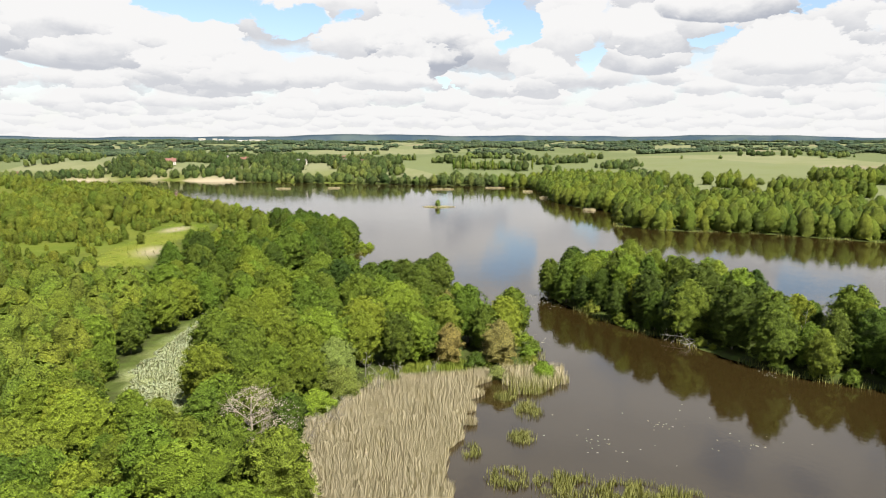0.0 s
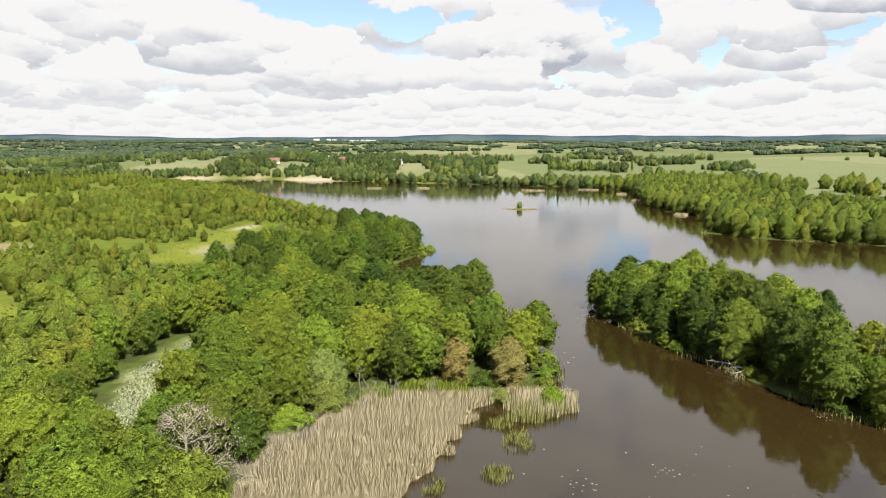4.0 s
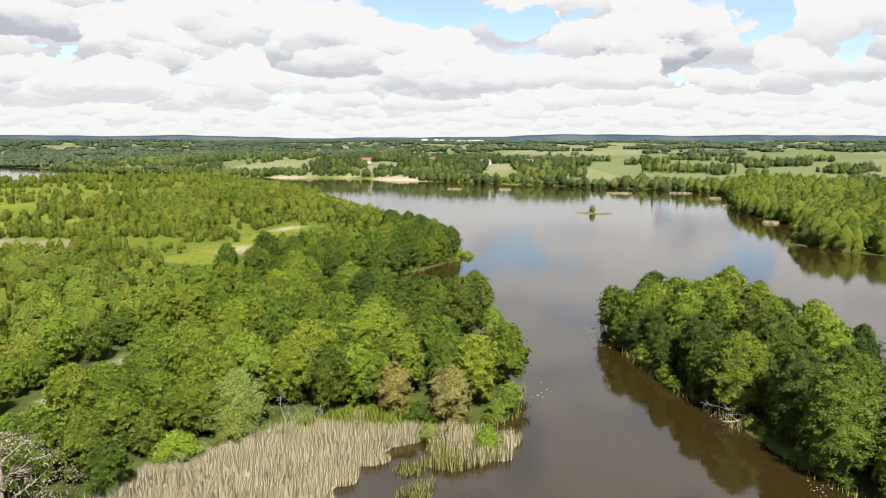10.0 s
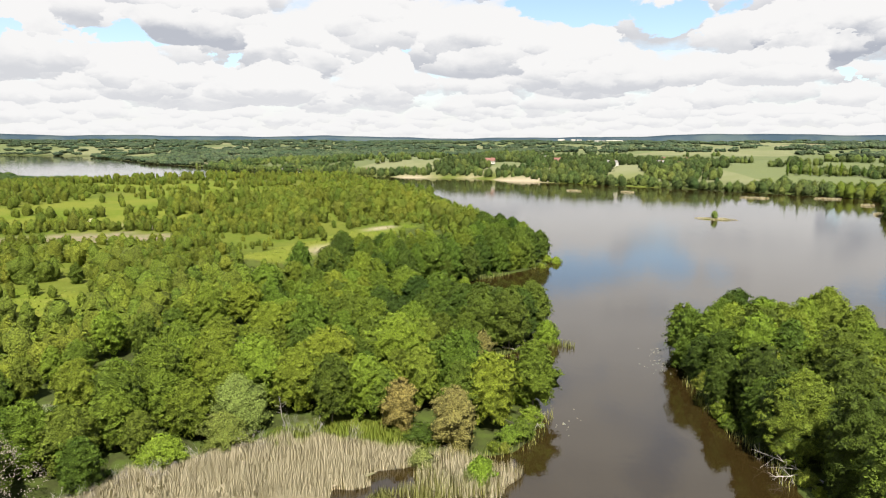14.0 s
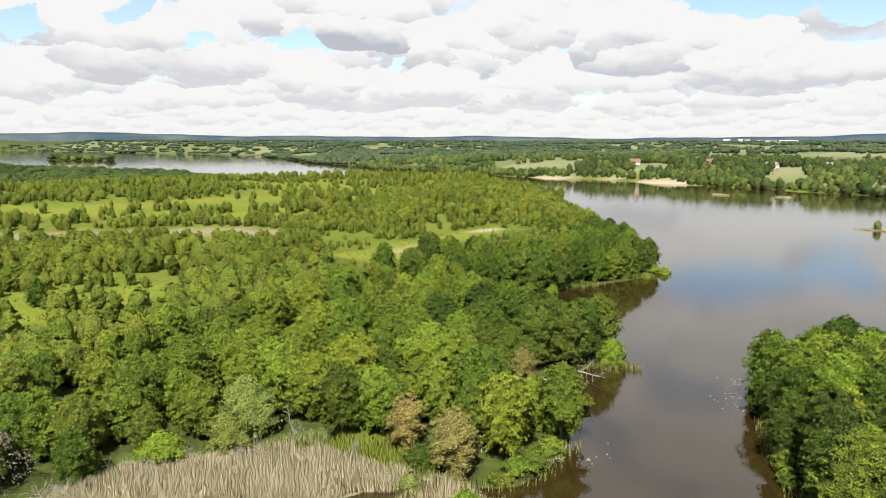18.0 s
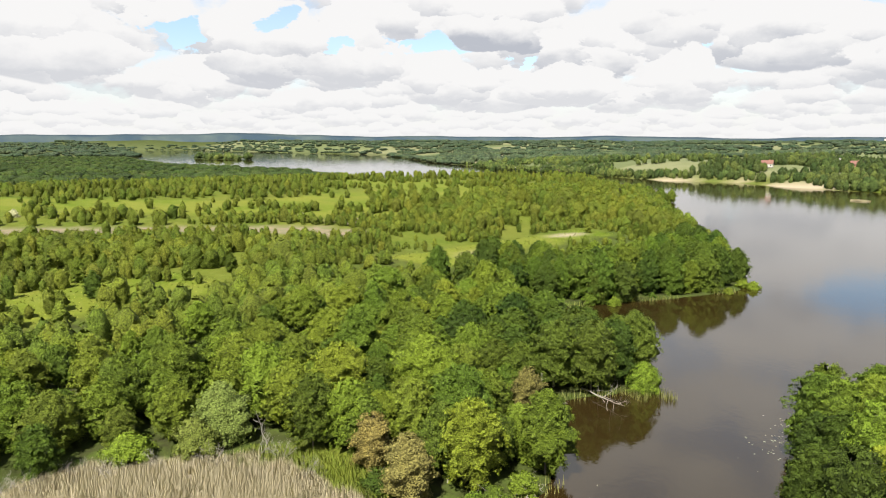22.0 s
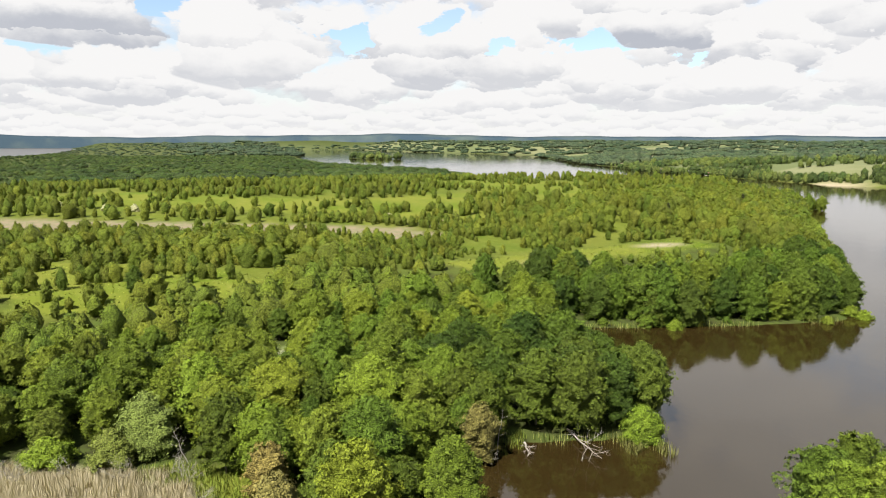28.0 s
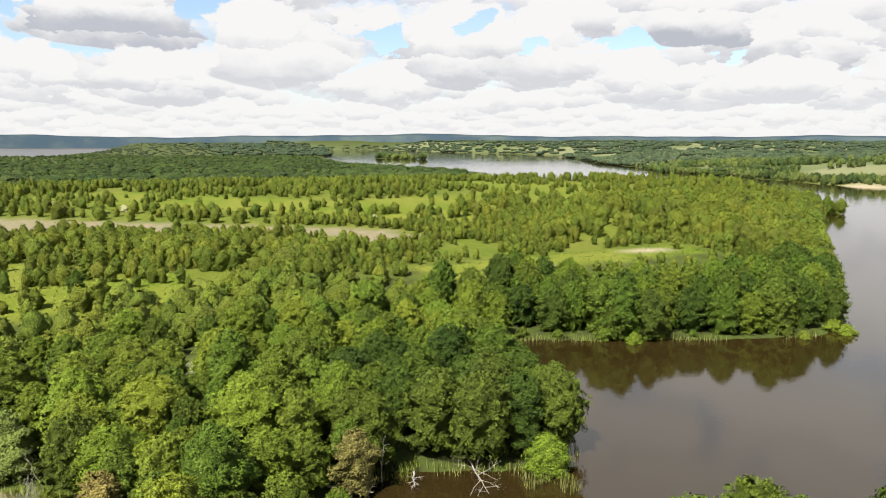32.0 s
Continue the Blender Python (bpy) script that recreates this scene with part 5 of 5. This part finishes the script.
# straw reeds standing off the far shores
for k, (cx, cy, rx, ry) in enumerate(((5, 668, 11, 2.5), (58, 687, 10, 2.5), (84, 634, 4, 6), (103, 458, 4, 5), (-152, 673, 7, 2), (-104, 682, 6, 2), (88, 560, 3, 9))):
    a, q = r2.uniform(0, 6.28, 900), np.sqrt(r2.uniform(0, 1, 900))
    x, y = cx + rx * q * np.cos(a) + waves(q * 9, a, 2.0, k), cy + ry * q * np.sin(a)
    blades("reed_islet", "thin patch of straw-coloured reeds off the far shore", "reeds", m_reed, x, y, np.full(len(x), -0.05), r2.uniform(0.8, 1.7, len(x)), 0.28, 0.25, 140 + k)
# lily pads and drifting scum
xs, ys = [], []
for cx, cy, rx, ry, n in ((32, 190, 4, 9, 90), (26, 97, 9, 7, 26), (36, 104, 9, 10, 20), (65, 128, 3, 3, 16), (24, 150, 3, 6, 14), (48, 96, 10, 6, 12), (29, 198, 4, 5, 50)):
    a, q = r2.uniform(0, 6.28, n), np.abs(r2.normal(0, 0.6, n))
    xs.append(cx + rx * q * np.cos(a)), ys.append(cy + ry * q * np.sin(a))
x, y = np.concatenate(xs), np.concatenate(ys)
k = shore(x, y) < -0.5
x, y = x[k], y[k]
th = np.arange(7) * 2 * math.pi / 7
rad = r2.uniform(0.08, 0.18, len(x))[:, None]
v = np.stack([x[:, None] + rad * np.cos(th), y[:, None] + rad * np.sin(th), np.full((len(x), 7), 0.012)], -1)
lily = tagged(new("lily_pads", mesh_of("lily_pads", v.reshape(-1, 3), np.arange(len(x) * 7).reshape(-1, 7), m_lily, np.repeat(r2.uniform(0, 1, len(x)), 7))), "pale water-lily pads scattered on brown water", "lily pads", kind="stuff")

# ---------------------------------------------------------------- islet
x, y = fill(ISLET, 7, 111)
blades("islet_grass", "straw-green grass covering a tiny islet", "grass", m_reed, x, y, height(x, y), np.random.default_rng(112).uniform(0.3, 0.6, len(x)), 0.3, 0.3, 113)
put(tree("willow_shrub", "grey-green thin bush alone on a tiny islet", "", r1, m_willow, 5.0, 2.2, 26, 21, 0.40, "oval", 0.05, core=0.4), 0, 482)


# ---------------------------------------------------------------- houses
def box(bm, x0, x1, y0, y1, z0, z1):
    vs = [bm.verts.new(c) for c in ((x0, y0, z0), (x1, y0, z0), (x1, y1, z0), (x0, y1, z0), (x0, y0, z1), (x1, y0, z1), (x1, y1, z1), (x0, y1, z1))]
    for f in ((3, 2, 1, 0), (4, 5, 6, 7), (0, 1, 5, 4), (1, 2, 6, 5), (2, 3, 7, 6), (3, 0, 4, 7)):
        bm.faces.new([vs[i] for i in f])


def done(bm, name, mat):
    me_ = bpy.data.meshes.new(name)
    bm.to_mesh(me_)
    bm.free()
    me_.materials.append(mat)
    return me_


def house(label, long, wide, wall_h, wall_mat, roof_mat):
    top = tagged(new("house"), label, "house", "village houses")
    L, W = long / 2, wide / 2
    ridge = wall_h + W * 0.85
    bm = bmesh.new()
    pts = [(-W, -0.5), (W, -0.5), (W, wall_h), (0, ridge - 0.12), (-W, wall_h)]
    rings = [[bm.verts.new((sx * L, py, pz)) for py, pz in pts] for sx in (-1, 1)]
    bm.faces.new(rings[0][::-1]), bm.faces.new(rings[1])
    for i in range(5):
        j = (i + 1) % 5
        bm.faces.new([rings[0][i], rings[0][j], rings[1][j], rings[1][i]])
    part("wall", done(bm, "wall", wall_mat), top)
    for sy in (-1, 1):
        bm = bmesh.new()
        o = 0.5
        drop_ = (ridge - wall_h) / W
        c = [(-L - o, sy * (W + o), wall_h - o * drop_), (L + o, sy * (W + o), wall_h - o * drop_), (L + o, 0, ridge), (-L - o, 0, ridge)]
        lo, hi = [bm.verts.new(p) for p in c], [bm.verts.new((p[0], p[1], p[2] + 0.22)) for p in c]
        bm.faces.new(lo[::-1]), bm.faces.new(hi)
        for i in range(4):
            bm.faces.new([lo[i], lo[(i + 1) % 4], hi[(i + 1) % 4], hi[i]])
        bmesh.ops.recalc_face_normals(bm, faces=bm.faces)
        part("roof", done(bm, "roof", roof_mat), top)
    bm = bmesh.new()
    box(bm, L * 0.3, L * 0.3 + 0.8, -0.4, 0.4, ridge - 0.6, ridge + 1.0)
    part("chimney", done(bm, "chimney", m_wall2), top)
    n = max(2, int(long / 3.5))
    for sy in (-1, 1):
        for i in range(n):
            cx = -L + (i + 0.5) * long / n
            bm = bmesh.new()
            if i == n // 2 and sy < 0:
                box(bm, cx - 0.5, cx + 0.5, sy * W - 0.06, sy * W + 0.06, 0, 2.1)
                part("door", done(bm, "door", m_bark), top)
            else:
                box(bm, cx - 0.6, cx + 0.6, sy * W - 0.05, sy * W + 0.05, 1.0, 2.4)
                part("window", done(bm, "window", m_glass), top)
    for sx in (-1, 1):
        bm = bmesh.new()
        box(bm, sx * L - 0.05, sx * L + 0.05, -0.6, 0.6, wall_h + 0.2, wall_h + 1.4)
        part("window", done(bm, "window", m_glass), top)
    return top


KINDS = ((m_wall, m_roof, "pale plastered village house with red tiled roof"), (m_wall, m_roof2, "pale village house with grey roof"), (m_wall2, m_roof, "red brick village house with red roof"))
for hx, hy, turn_, l_, w_, h_, kind_ in HOUSES:
    wm, rm, lab = KINDS[kind_]
    put(house(lab, l_, w_, h_, wm, rm), hx, hy, turn=turn_, sink=0.2)
# pale town blocks on the skyline
r3 = np.random.default_rng(131)
for k in range(7):
    a = radians(15.0 + k * 0.75 + r3.uniform(-0.2, 0.2))
    bx, by = 40 - 4300 * math.sin(a), 60 + 4300 * math.cos(a)
    top = tagged(new("apartment_building"), "pale distant town block on the skyline", "building", "distant town blocks")
    bm = bmesh.new()
    l_, h_ = r3.uniform(12, 32), r3.uniform(12, 22)
    box(bm, -l_, l_, -7, 7, -3, h_)
    part("wall", done(bm, "wall", m_wall), top)
    bm = bmesh.new()
    box(bm, -l_ - 0.4, l_ + 0.4, -7.4, 7.4, h_, h_ + 0.8)
    part("roof", done(bm, "roof", m_roof2), top)
    for fl in range(3):
        bm = bmesh.new()
        box(bm, -l_ + 1, l_ - 1, -7.1, -6.9, 3 + fl * h_ / 4, 4.6 + fl * h_ / 4)
        part("window_band", done(bm, "window_band", m_glass), top)
    put(top, bx, by, turn=math.degrees(a) + r3.uniform(-10, 10), sink=0)
# boathouses and jetties along the western channel
for k in range(8):
    bx = -520 - 34 * k
    by = 838 + 2.0 * k
    put(house("small pale holiday cabin among shoreline trees", 7, 5, 2.6, m_wall, m_roof2 if k % 2 else m_roof), bx, by + 14, turn=10 * k, s=1.0)
